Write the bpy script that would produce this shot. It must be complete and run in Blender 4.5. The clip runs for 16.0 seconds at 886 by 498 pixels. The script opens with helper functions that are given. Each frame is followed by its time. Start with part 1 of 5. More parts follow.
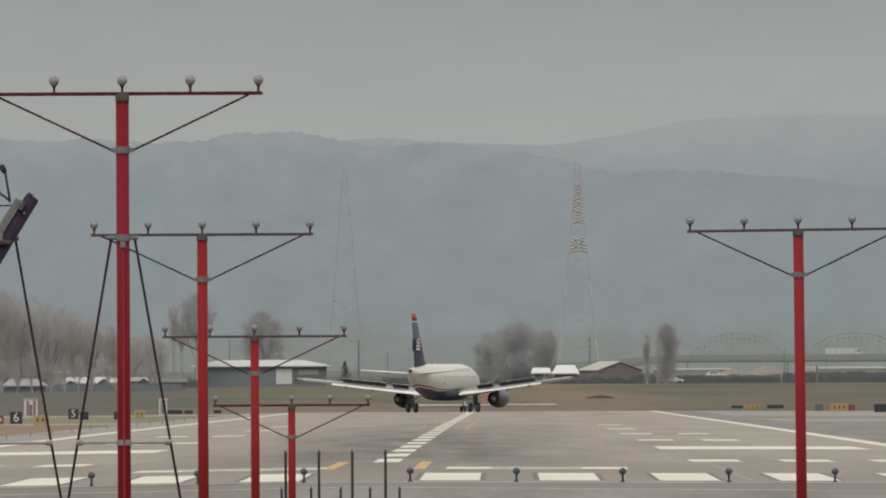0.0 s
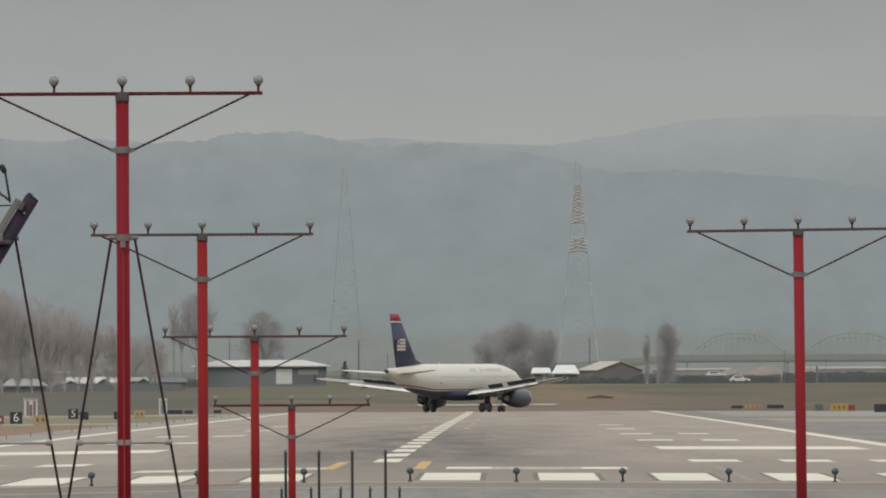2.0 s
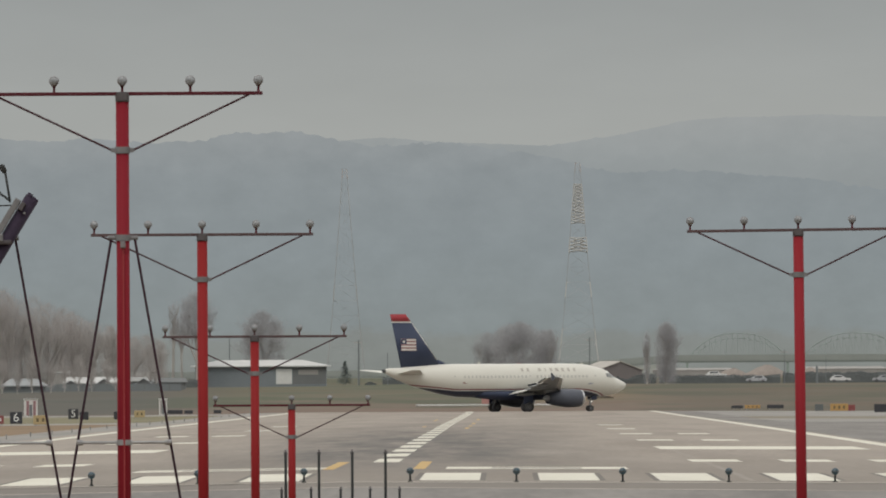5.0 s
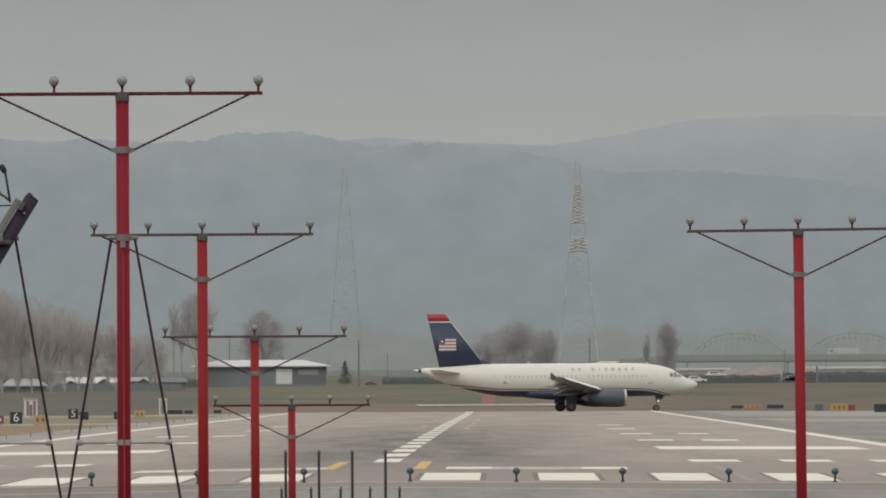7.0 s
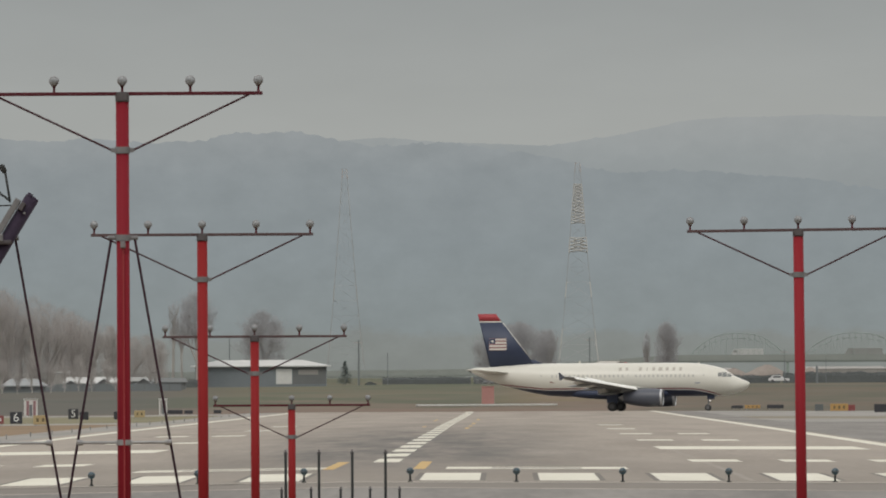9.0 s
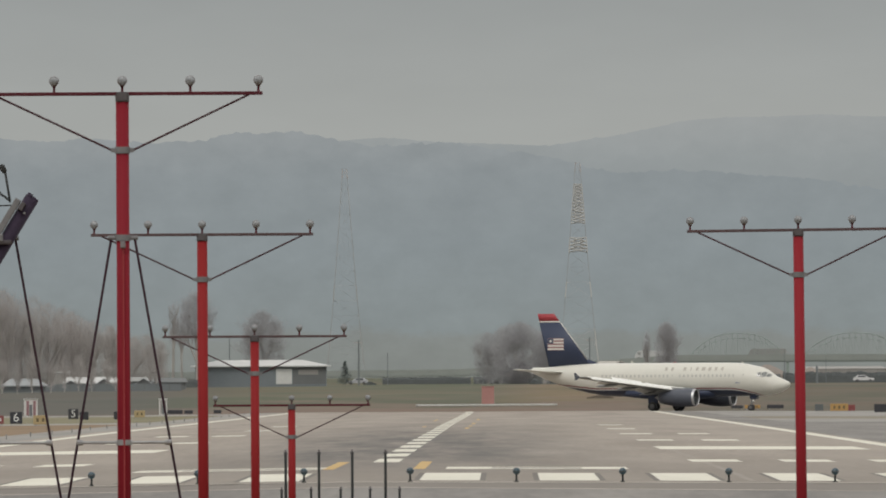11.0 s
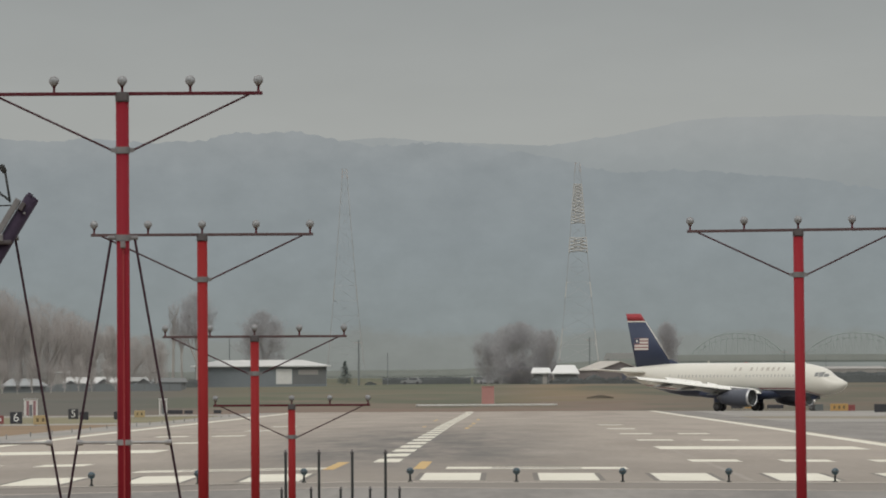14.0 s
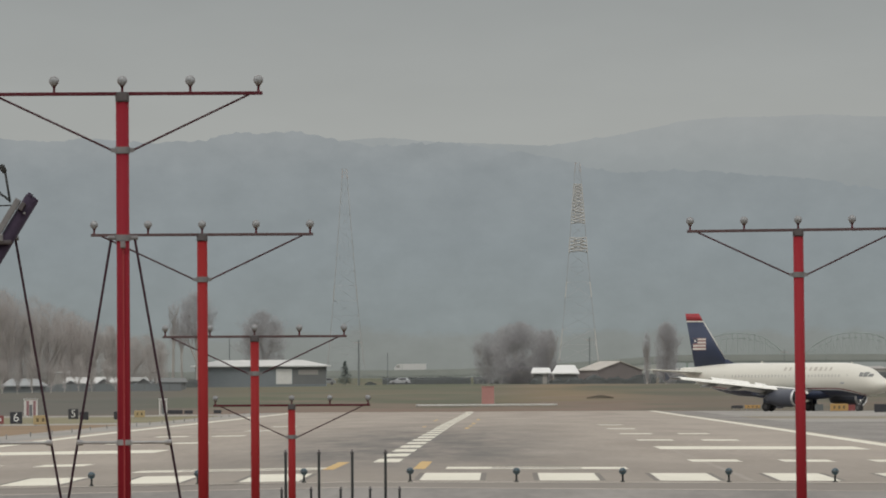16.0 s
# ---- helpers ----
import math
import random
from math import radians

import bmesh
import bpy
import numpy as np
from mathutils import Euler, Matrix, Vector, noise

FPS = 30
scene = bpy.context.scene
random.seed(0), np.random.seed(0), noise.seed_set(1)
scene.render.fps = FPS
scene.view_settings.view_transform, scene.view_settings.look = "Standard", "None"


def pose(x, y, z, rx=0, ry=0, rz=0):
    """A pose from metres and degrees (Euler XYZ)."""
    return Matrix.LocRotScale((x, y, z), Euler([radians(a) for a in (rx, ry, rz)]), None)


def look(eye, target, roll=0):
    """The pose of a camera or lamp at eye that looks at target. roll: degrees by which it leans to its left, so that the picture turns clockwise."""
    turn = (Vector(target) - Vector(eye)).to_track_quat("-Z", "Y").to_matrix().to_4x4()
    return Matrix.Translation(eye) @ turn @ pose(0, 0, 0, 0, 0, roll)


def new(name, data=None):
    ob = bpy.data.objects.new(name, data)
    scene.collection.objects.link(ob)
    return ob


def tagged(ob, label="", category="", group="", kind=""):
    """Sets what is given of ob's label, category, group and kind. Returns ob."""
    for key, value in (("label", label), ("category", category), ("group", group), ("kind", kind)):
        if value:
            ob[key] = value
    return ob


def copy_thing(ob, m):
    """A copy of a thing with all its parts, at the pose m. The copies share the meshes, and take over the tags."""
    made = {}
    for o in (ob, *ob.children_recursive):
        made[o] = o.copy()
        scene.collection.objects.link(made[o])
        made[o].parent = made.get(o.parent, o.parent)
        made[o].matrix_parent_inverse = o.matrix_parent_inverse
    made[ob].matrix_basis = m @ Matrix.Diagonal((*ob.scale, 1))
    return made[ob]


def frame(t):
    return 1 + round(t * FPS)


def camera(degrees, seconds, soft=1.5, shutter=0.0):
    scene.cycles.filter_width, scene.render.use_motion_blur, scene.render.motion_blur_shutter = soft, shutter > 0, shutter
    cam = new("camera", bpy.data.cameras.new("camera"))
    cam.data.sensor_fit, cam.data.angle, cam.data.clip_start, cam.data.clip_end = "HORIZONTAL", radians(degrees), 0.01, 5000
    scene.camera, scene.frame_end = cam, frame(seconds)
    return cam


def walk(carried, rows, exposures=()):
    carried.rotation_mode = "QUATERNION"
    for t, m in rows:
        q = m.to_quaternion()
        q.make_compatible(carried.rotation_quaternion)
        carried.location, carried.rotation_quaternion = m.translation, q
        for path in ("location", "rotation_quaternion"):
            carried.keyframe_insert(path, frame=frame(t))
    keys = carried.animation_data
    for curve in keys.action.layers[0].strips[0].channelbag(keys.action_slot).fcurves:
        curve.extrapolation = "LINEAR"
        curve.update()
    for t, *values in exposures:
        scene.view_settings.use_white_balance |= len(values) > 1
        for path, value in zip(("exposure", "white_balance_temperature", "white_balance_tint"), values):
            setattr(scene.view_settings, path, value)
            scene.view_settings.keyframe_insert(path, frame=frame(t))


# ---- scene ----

# ======== camera: a long lens on a tripod, 600 m before the runway threshold ========
# world: x to the right of the runway's centreline, y along the runway from its threshold, z up
EYE = Vector((4.267, -598.65, 2.706))
AIM = EYE + Vector((-108.9, 36850.0, 244.9)) / 36.85
cam = camera(2.4376, 16.0, soft=1.9)
walk(cam, [(0.0, look(EYE, AIM, -0.32)), (16.0, look(EYE, AIM, -0.32))], exposures=[(0.0, 0.0, 6500, 10), (16.0, 0.0, 6500, 10)])

# ======== world: an overcast, hazy sky, brighter overhead ========
world = bpy.data.worlds.new("overcast_sky")
scene.world = world
world.use_nodes = True
wn, wl = world.node_tree.nodes, world.node_tree.links
wn.clear()
w_out = wn.new("ShaderNodeOutputWorld")
w_bg = wn.new("ShaderNodeBackground")
w_sky = wn.new("ShaderNodeTexSky")
w_sky.sky_type = "NISHITA"
w_sky.sun_disc = False
w_sky.sun_elevation = radians(48)
w_sky.sun_rotation = radians(200)
w_sky.dust_density = 6.0
w_grey = wn.new("ShaderNodeHueSaturation")
w_grey.inputs["Saturation"].default_value = 0.15
w_grey.inputs["Value"].default_value = 0.12
wl.new(w_sky.outputs[0], w_grey.inputs["Color"])
w_co = wn.new("ShaderNodeTexCoord")
w_sep = wn.new("ShaderNodeSeparateXYZ")
wl.new(w_co.outputs["Generated"], w_sep.inputs[0])
w_ramp = wn.new("ShaderNodeValToRGB")
w_ramp.color_ramp.elements[0].position = 0.0
w_ramp.color_ramp.elements[0].color = (0.375, 0.390, 0.372, 1)
w_ramp.color_ramp.elements[1].position = 1.0
w_ramp.color_ramp.elements[1].color = (1.0, 1.0, 0.98, 1)
for at, c in ((0.0115, (0.392, 0.405, 0.388, 1)), (0.0155, (0.365, 0.380, 0.370, 1)), (0.0195, (0.328, 0.346, 0.342, 1)), (0.08, (0.50, 0.51, 0.50, 1)), (0.35, (0.92, 0.92, 0.90, 1))):
    e = w_ramp.color_ramp.elements.new(at)
    e.color = c
wl.new(w_sep.outputs["Z"], w_ramp.inputs[0])
w_map = wn.new("ShaderNodeMapping")
w_map.inputs["Scale"].default_value = (90, 90, 300)
wl.new(w_co.outputs["Generated"], w_map.inputs[0])
w_noise = wn.new("ShaderNodeTexNoise")
w_noise.inputs["Scale"].default_value = 1.0
w_noise.inputs["Detail"].default_value = 4.0
wl.new(w_map.outputs[0], w_noise.inputs["Vector"])
w_cl = wn.new("ShaderNodeMapRange")
w_cl.inputs["To Min"].default_value = 0.93
w_cl.inputs["To Max"].default_value = 1.07
wl.new(w_noise.outputs["Fac"], w_cl.inputs["Value"])
w_mul = wn.new("ShaderNodeVectorMath")
w_mul.operation = "SCALE"
wl.new(w_ramp.outputs[0], w_mul.inputs[0])
wl.new(w_cl.outputs[0], w_mul.inputs["Scale"])
w_mix = wn.new("ShaderNodeMix")
w_mix.data_type = "RGBA"
w_mix.inputs["Factor"].default_value = 0.94
wl.new(w_grey.outputs[0], w_mix.inputs["A"])
wl.new(w_mul.outputs[0], w_mix.inputs["B"])
wl.new(w_mix.outputs["Result"], w_bg.inputs["Color"])
w_bg.inputs["Strength"].default_value = 1.0
wl.new(w_bg.outputs[0], w_out.inputs[0])

sun_data = bpy.data.lights.new("sun", "SUN")
sun_data.energy = 0.9
sun_data.angle = radians(20)
sun_data.color = (1.0, 0.95, 0.88)
sun = new("sun", sun_data)
sun.matrix_world = look((-300, -900, 1100), (0, 0, 0))


# ======== materials ========
def surface(name, lo, hi, rough=0.8, metal=0.0, scale=1.0, fine=12.0, bump=0.15, stretch=(1, 1, 1), world_space=False, spread=0.25, spec=0.4):
    """Two colours mixed by a broad and a fine noise, with relief and uneven gloss."""
    m = bpy.data.materials.new(name)
    m.use_nodes = True
    n, l = m.node_tree.nodes, m.node_tree.links
    b = n["Principled BSDF"]
    if world_space:
        co = n.new("ShaderNodeNewGeometry").outputs["Position"]
    else:
        co = n.new("ShaderNodeTexCoord").outputs["Object"]
    mp = n.new("ShaderNodeMapping")
    mp.inputs["Scale"].default_value = stretch
    l.new(co, mp.inputs[0])
    big, small = n.new("ShaderNodeTexNoise"), n.new("ShaderNodeTexNoise")
    for node, s, d in ((big, scale, 4.0), (small, scale * fine, 3.0)):
        node.inputs["Scale"].default_value = s
        node.inputs["Detail"].default_value = d
        l.new(mp.outputs[0], node.inputs["Vector"])
    mix = n.new("ShaderNodeMix")
    mix.inputs["Factor"].default_value = 0.4
    l.new(big.outputs["Fac"], mix.inputs["A"])
    l.new(small.outputs["Fac"], mix.inputs["B"])
    span = n.new("ShaderNodeMapRange")
    span.inputs["From Min"].default_value = 0.5 - spread
    span.inputs["From Max"].default_value = 0.5 + spread
    l.new(mix.outputs["Result"], span.inputs["Value"])
    col = n.new("ShaderNodeMix")
    col.data_type = "RGBA"
    col.inputs["A"].default_value = (*lo, 1)
    col.inputs["B"].default_value = (*hi, 1)
    l.new(span.outputs[0], col.inputs["Factor"])
    l.new(col.outputs["Result"], b.inputs["Base Color"])
    gloss = n.new("ShaderNodeMapRange")
    gloss.inputs["To Min"].default_value = max(0.05, rough - 0.1)
    gloss.inputs["To Max"].default_value = min(1.0, rough + 0.1)
    l.new(small.outputs["Fac"], gloss.inputs["Value"])
    l.new(gloss.outputs[0], b.inputs["Roughness"])
    b.inputs["Metallic"].default_value = metal
    b.inputs["Specular IOR Level"].default_value = spec
    if bump:
        bp = n.new("ShaderNodeBump")
        bp.inputs["Strength"].default_value = bump
        bp.inputs["Distance"].default_value = 0.02
        l.new(small.outputs["Fac"], bp.inputs["Height"])
        l.new(bp.outputs[0], b.inputs["Normal"])
    return m


def over(n, l, below, colour, fac):
    k = n.new("ShaderNodeMix")
    k.data_type = "RGBA"
    l.new(below, k.inputs["A"])
    k.inputs["B"].default_value = (*colour, 1)
    l.new(fac, k.inputs["Factor"])
    return k.outputs["Result"]


def math_node(n, l, op, a, b=None):
    k = n.new("ShaderNodeMath")
    k.operation = op
    for i, v in enumerate((a, b)):
        if v is None:
            continue
        if isinstance(v, (int, float)):
            k.inputs[i].default_value = v
        else:
            l.new(v, k.inputs[i])
    return k.outputs[0]


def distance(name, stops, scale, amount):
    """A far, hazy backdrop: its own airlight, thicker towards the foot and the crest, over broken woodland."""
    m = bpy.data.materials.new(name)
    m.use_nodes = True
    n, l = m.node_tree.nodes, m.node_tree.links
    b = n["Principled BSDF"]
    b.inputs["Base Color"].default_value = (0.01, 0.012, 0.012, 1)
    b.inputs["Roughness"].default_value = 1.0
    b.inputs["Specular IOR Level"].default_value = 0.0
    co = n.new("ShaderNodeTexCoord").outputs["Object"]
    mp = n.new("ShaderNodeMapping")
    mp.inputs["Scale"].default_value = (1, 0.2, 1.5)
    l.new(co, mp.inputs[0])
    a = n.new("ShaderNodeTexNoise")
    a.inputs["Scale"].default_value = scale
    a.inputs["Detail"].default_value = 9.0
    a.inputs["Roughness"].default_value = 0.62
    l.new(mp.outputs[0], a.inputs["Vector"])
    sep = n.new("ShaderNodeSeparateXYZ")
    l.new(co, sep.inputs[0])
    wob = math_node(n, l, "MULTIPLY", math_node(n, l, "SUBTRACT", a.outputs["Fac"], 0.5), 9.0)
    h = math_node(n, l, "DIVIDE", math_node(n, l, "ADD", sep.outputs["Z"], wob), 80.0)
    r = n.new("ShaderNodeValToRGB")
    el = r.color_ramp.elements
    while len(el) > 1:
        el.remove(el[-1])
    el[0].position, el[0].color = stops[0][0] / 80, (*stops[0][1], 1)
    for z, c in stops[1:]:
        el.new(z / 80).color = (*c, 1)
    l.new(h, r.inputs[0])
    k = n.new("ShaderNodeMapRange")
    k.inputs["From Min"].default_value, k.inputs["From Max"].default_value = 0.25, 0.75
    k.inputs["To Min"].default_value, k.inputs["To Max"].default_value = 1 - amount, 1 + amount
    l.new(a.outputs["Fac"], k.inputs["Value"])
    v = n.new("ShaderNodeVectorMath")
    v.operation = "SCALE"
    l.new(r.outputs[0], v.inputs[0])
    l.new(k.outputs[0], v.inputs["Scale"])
    # the haze is emitted as colour by the hills themselves, graded by height
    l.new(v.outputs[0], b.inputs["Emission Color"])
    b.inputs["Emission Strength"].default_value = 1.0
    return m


M = {}
def field_material():
    m = surface("dry_grass", (0.128, 0.102, 0.080), (0.196, 0.158, 0.124), 0.95, scale=0.03, fine=20, stretch=(1, 0.25, 1), world_space=True, spec=0.1, bump=0.3)
    n, l = m.node_tree.nodes, m.node_tree.links
    b = n["Principled BSDF"]
    base = b.inputs["Base Color"].links[0].from_socket
    mp = n.new("ShaderNodeMapping")
    mp.inputs["Scale"].default_value = (0.03, 0.004, 1)
    l.new(n.new("ShaderNodeNewGeometry").outputs["Position"], mp.inputs[0])
    t = n.new("ShaderNodeTexNoise")
    t.inputs["Detail"].default_value = 5.0
    t.inputs["Scale"].default_value = 1.0
    l.new(mp.outputs[0], t.inputs["Vector"])
    for colour, lo, hi in (((0.082, 0.090, 0.062), 0.45, 0.58), ((0.15, 0.105, 0.07), 0.43, 0.35)):
        k = n.new("ShaderNodeMapRange")
        k.inputs["From Min"].default_value, k.inputs["From Max"].default_value = lo, hi
        l.new(t.outputs["Fac"], k.inputs["Value"])
        base = over(n, l, base, colour, math_node(n, l, "MULTIPLY", k.outputs[0], 0.75))
    # greener meadow towards the levee, drier and redder grass near the runway's end
    sep = n.new("ShaderNodeSeparateXYZ")
    l.new(n.new("ShaderNodeNewGeometry").outputs["Position"], sep.inputs[0])
    yy = math_node(n, l, "ADD", sep.outputs["Y"], math_node(n, l, "MULTIPLY", math_node(n, l, "SUBTRACT", t.outputs["Fac"], 0.5), 900.0))
    for colour, lo, hi, amount in (((0.092, 0.104, 0.068), 2850, 3350, 0.6), ((0.170, 0.124, 0.100), 3150, 2850, 0.6)):
        k = n.new("ShaderNodeMapRange")
        k.inputs["From Min"].default_value, k.inputs["From Max"].default_value = lo, hi
        l.new(yy, k.inputs["Value"])
        f = math_node(n, l, "MULTIPLY", k.outputs[0], amount)
        if hi > lo:
            side = n.new("ShaderNodeMapRange")
            side.inputs["From Min"].default_value, side.inputs["From Max"].default_value = -58.0, -50.0
            l.new(math_node(n, l, "ADD", sep.outputs["X"], math_node(n, l, "MULTIPLY", t.outputs["Fac"], 8.0)), side.inputs["Value"])
            f = math_node(n, l, "MULTIPLY", f, side.outputs[0])
            side = n.new("ShaderNodeMapRange")
            side.inputs["From Min"].default_value, side.inputs["From Max"].default_value = 14.0, 2.0
            side.inputs["To Min"].default_value = 0.25
            l.new(math_node(n, l, "ADD", sep.outputs["X"], math_node(n, l, "MULTIPLY", t.outputs["Fac"], 8.0)), side.inputs["Value"])
            f = math_node(n, l, "MULTIPLY", f, side.outputs[0])
        base = over(n, l, base, colour, f)
    # greyer, rough grass before the small houses
    side = n.new("ShaderNodeMapRange")
    side.inputs["From Min"].default_value, side.inputs["From Max"].default_value = -40.0, -60.0
    l.new(math_node(n, l, "ADD", sep.outputs["X"], math_node(n, l, "MULTIPLY", t.outputs["Fac"], 8.0)), side.inputs["Value"])
    far = n.new("ShaderNodeMapRange")
    far.inputs["From Min"].default_value, far.inputs["From Max"].default_value = 2300.0, 2900.0
    l.new(yy, far.inputs["Value"])
    base = over(n, l, base, (0.092, 0.093, 0.083), math_node(n, l, "MULTIPLY", math_node(n, l, "MULTIPLY", side.outputs[0], far.outputs[0]), 0.8))
    # duller grass beyond the taxiway's end
    right = n.new("ShaderNodeMapRange")
    right.inputs["From Min"].default_value, right.inputs["From Max"].default_value = 26.0, 40.0
    l.new(sep.outputs["X"], right.inputs["Value"])
    base = over(n, l, base, (0.100, 0.093, 0.072), math_node(n, l, "MULTIPLY", math_node(n, l, "MULTIPLY", right.outputs[0], far.outputs[0]), 0.5))
    # a tan, dried-out patch behind the antenna row
    xx = math_node(n, l, "ADD", sep.outputs["X"], math_node(n, l, "MULTIPLY", math_node(n, l, "SUBTRACT", t.outputs["Fac"], 0.5), 30.0))
    f = None
    for socket, lo, hi in ((xx, 0.0, 14.0), (xx, 34.0, 18.0), (yy, 3000.0, 3200.0), (yy, 3650.0, 3450.0)):
        k = n.new("ShaderNodeMapRange")
        k.inputs["From Min"].default_value, k.inputs["From Max"].default_value = lo, hi
        l.new(socket, k.inputs["Value"])
        f = k.outputs[0] if f is None else math_node(n, l, "MULTIPLY", f, k.outputs[0])
    base = over(n, l, base, (0.205, 0.148, 0.088), math_node(n, l, "MULTIPLY", f, 0.6))
    l.new(base, b.inputs["Base Color"])
    return m


M["grass"] = field_material()
M["blast_pad"] = surface("worn_concrete_pad", (0.143, 0.124, 0.106), (0.212, 0.186, 0.160), 0.85, scale=0.08, fine=30, stretch=(1, 0.3, 1), world_space=True)
M["pale_joint"] = surface("pale_joint_filler", (0.34, 0.31, 0.265), (0.46, 0.42, 0.36), 0.85, scale=0.4, fine=14, stretch=(1, 0.3, 1), world_space=True)
M["dark_border"] = surface("worn_black_border", (0.110, 0.098, 0.086), (0.175, 0.156, 0.135), 0.85, scale=0.5, fine=8, stretch=(1, 0.15, 1), world_space=True)
M["seam"] = surface("worn_seam_filler", (0.225, 0.197, 0.168), (0.305, 0.270, 0.230), 0.85, scale=0.4, fine=14, stretch=(1, 0.1, 1), world_space=True)
M["dull_grass"] = surface("worn_pale_grass", (0.185, 0.162, 0.125), (0.265, 0.235, 0.185), 0.95, scale=0.1, fine=12, stretch=(1, 0.3, 1), world_space=True, spec=0.1)
M["shoulder"] = surface("weathered_shoulder", (0.175, 0.164, 0.148), (0.31, 0.293, 0.266), 0.85, scale=0.15, fine=14, stretch=(1, 0.05, 1), world_space=True)
M["white_paint"] = surface("worn_white_marking", (0.54, 0.515, 0.43), (0.69, 0.66, 0.56), 0.75, scale=0.5, fine=8, stretch=(1, 0.15, 1), world_space=True)
M["yellow_paint"] = surface("worn_yellow_marking", (0.42, 0.27, 0.09), (0.52, 0.35, 0.13), 0.7, scale=0.5, fine=8, world_space=True)
M["red"] = surface("aviation_red_paint", (0.168, 0.0095, 0.019), (0.214, 0.014, 0.022), 0.65, scale=4, fine=10, stretch=(1, 1, 0.3), bump=0.05, spec=0.14, spread=0.35)
M["dark_red"] = surface("weathered_red_tube", (0.055, 0.010, 0.016), (0.095, 0.016, 0.022), 0.6, scale=2, fine=10, spec=0.2)
M["bar_brown"] = surface("rusty_grey_bar", (0.060, 0.042, 0.044), (0.105, 0.066, 0.066), 0.65, scale=2, fine=10, spec=0.25)
M["brace_dark"] = surface("dark_maroon_brace", (0.040, 0.020, 0.024), (0.068, 0.032, 0.038), 0.65, scale=2, fine=10, spec=0.18)
M["galv"] = surface("galvanised_steel", (0.20, 0.20, 0.205), (0.32, 0.32, 0.315), 0.5, 0.4, scale=4, fine=8)
M["lamp_glass"] = surface("lamp_lens_glass", (0.10, 0.11, 0.118), (0.34, 0.355, 0.365), 0.3, 0.0, scale=22, fine=4, spec=0.5, bump=0.0)
M["lamp_case"] = surface("lamp_housing", (0.16, 0.15, 0.15), (0.24, 0.22, 0.22), 0.45, 0.4, scale=8, fine=5)
M["dark_post"] = surface("dark_steel_post", (0.045, 0.05, 0.052), (0.085, 0.09, 0.09), 0.6, 0.2, scale=3, fine=9)
M["green_glass"] = surface("green_filter_glass", (0.004, 0.026, 0.042), (0.008, 0.046, 0.066), 0.3, 0.0, scale=8, fine=4, spec=0.8)
# tyre black is raised to grey, with the haze put into its colour
M["rubber"] = surface("hazed_tyre_rubber", (0.050, 0.050, 0.053), (0.072, 0.071, 0.073), 0.85, scale=5, fine=8)
M["white_gloss"] = surface("white_aircraft_paint", (0.552, 0.536, 0.479), (0.626, 0.61, 0.546), 0.35, scale=0.3, fine=8, bump=0.0, spread=0.4)
M["wing_grey"] = surface("light_grey_wing_paint", (0.19, 0.195, 0.195), (0.25, 0.255, 0.25), 0.45, scale=0.5, fine=9, bump=0.02)
M["hazed_red"] = surface("hazed_red_paint", (0.36, 0.185, 0.165), (0.42, 0.225, 0.20), 0.8, scale=0.6, fine=7)
M["badge"] = surface("dull_red_grey_panel", (0.245, 0.135, 0.14), (0.29, 0.165, 0.17), 0.5, scale=2, fine=5, bump=0.0)
M["asphalt"] = surface("dark_patched_asphalt", (0.118, 0.108, 0.099), (0.238, 0.220, 0.200), 0.85, scale=0.2, fine=14, stretch=(1, 0.05, 1), world_space=True, spread=0.18)
M["tan_grass"] = surface("pale_tan_grass", (0.175, 0.124, 0.080), (0.262, 0.192, 0.128), 0.95, scale=0.05, fine=10, stretch=(1, 0.3, 1), world_space=True, spec=0.1)
M["verge_grass"] = surface("yellow_green_verge_grass", (0.150, 0.138, 0.085), (0.235, 0.214, 0.140), 0.95, scale=0.08, fine=12, stretch=(1, 0.1, 1), world_space=True, spec=0.1)
M["dark_purple"] = surface("dark_plum_steel", (0.020, 0.014, 0.028), (0.045, 0.032, 0.052), 0.65, scale=3, fine=8, spec=0.2)
M["leg_paint"] = surface("dark_plum_red_tube", (0.014, 0.006, 0.010), (0.034, 0.011, 0.018), 0.65, scale=2, fine=10, spec=0.2)
M["rail_red"] = surface("highlight_red_rail", (0.23, 0.022, 0.026), (0.28, 0.034, 0.036), 0.4, scale=2, fine=8)
M["roof_grey"] = surface("weathered_grey_roof", (0.24, 0.24, 0.23), (0.31, 0.31, 0.295), 0.7, scale=0.3, fine=9)
M["berm"] = surface("pale_grass_bank", (0.205, 0.214, 0.192), (0.245, 0.252, 0.228), 0.95, scale=0.2, fine=9, spec=0.1)
M["cap_grey"] = surface("dark_weathered_bracket", (0.052, 0.046, 0.050), (0.10, 0.092, 0.094), 0.6, 0.2, scale=6, fine=6)
M["rail_grey"] = surface("mid_grey_steel", (0.13, 0.13, 0.135), (0.20, 0.20, 0.20), 0.6, 0.1, scale=4, fine=8, spec=0.25)
# whiter than the hull paint, standing in for sky light on the wing
M["slat_white"] = surface("lit_white_slat_paint", (0.74, 0.73, 0.68), (0.80, 0.79, 0.74), 0.3, scale=0.4, fine=8, bump=0.0)
M["shed_white"] = surface("bright_white_roof", (0.56, 0.56, 0.55), (0.66, 0.66, 0.64), 0.6, scale=0.5, fine=8)
M["roof_blue"] = surface("pale_blue_grey_roof", (0.22, 0.232, 0.238), (0.31, 0.32, 0.322), 0.7, scale=0.5, fine=9)
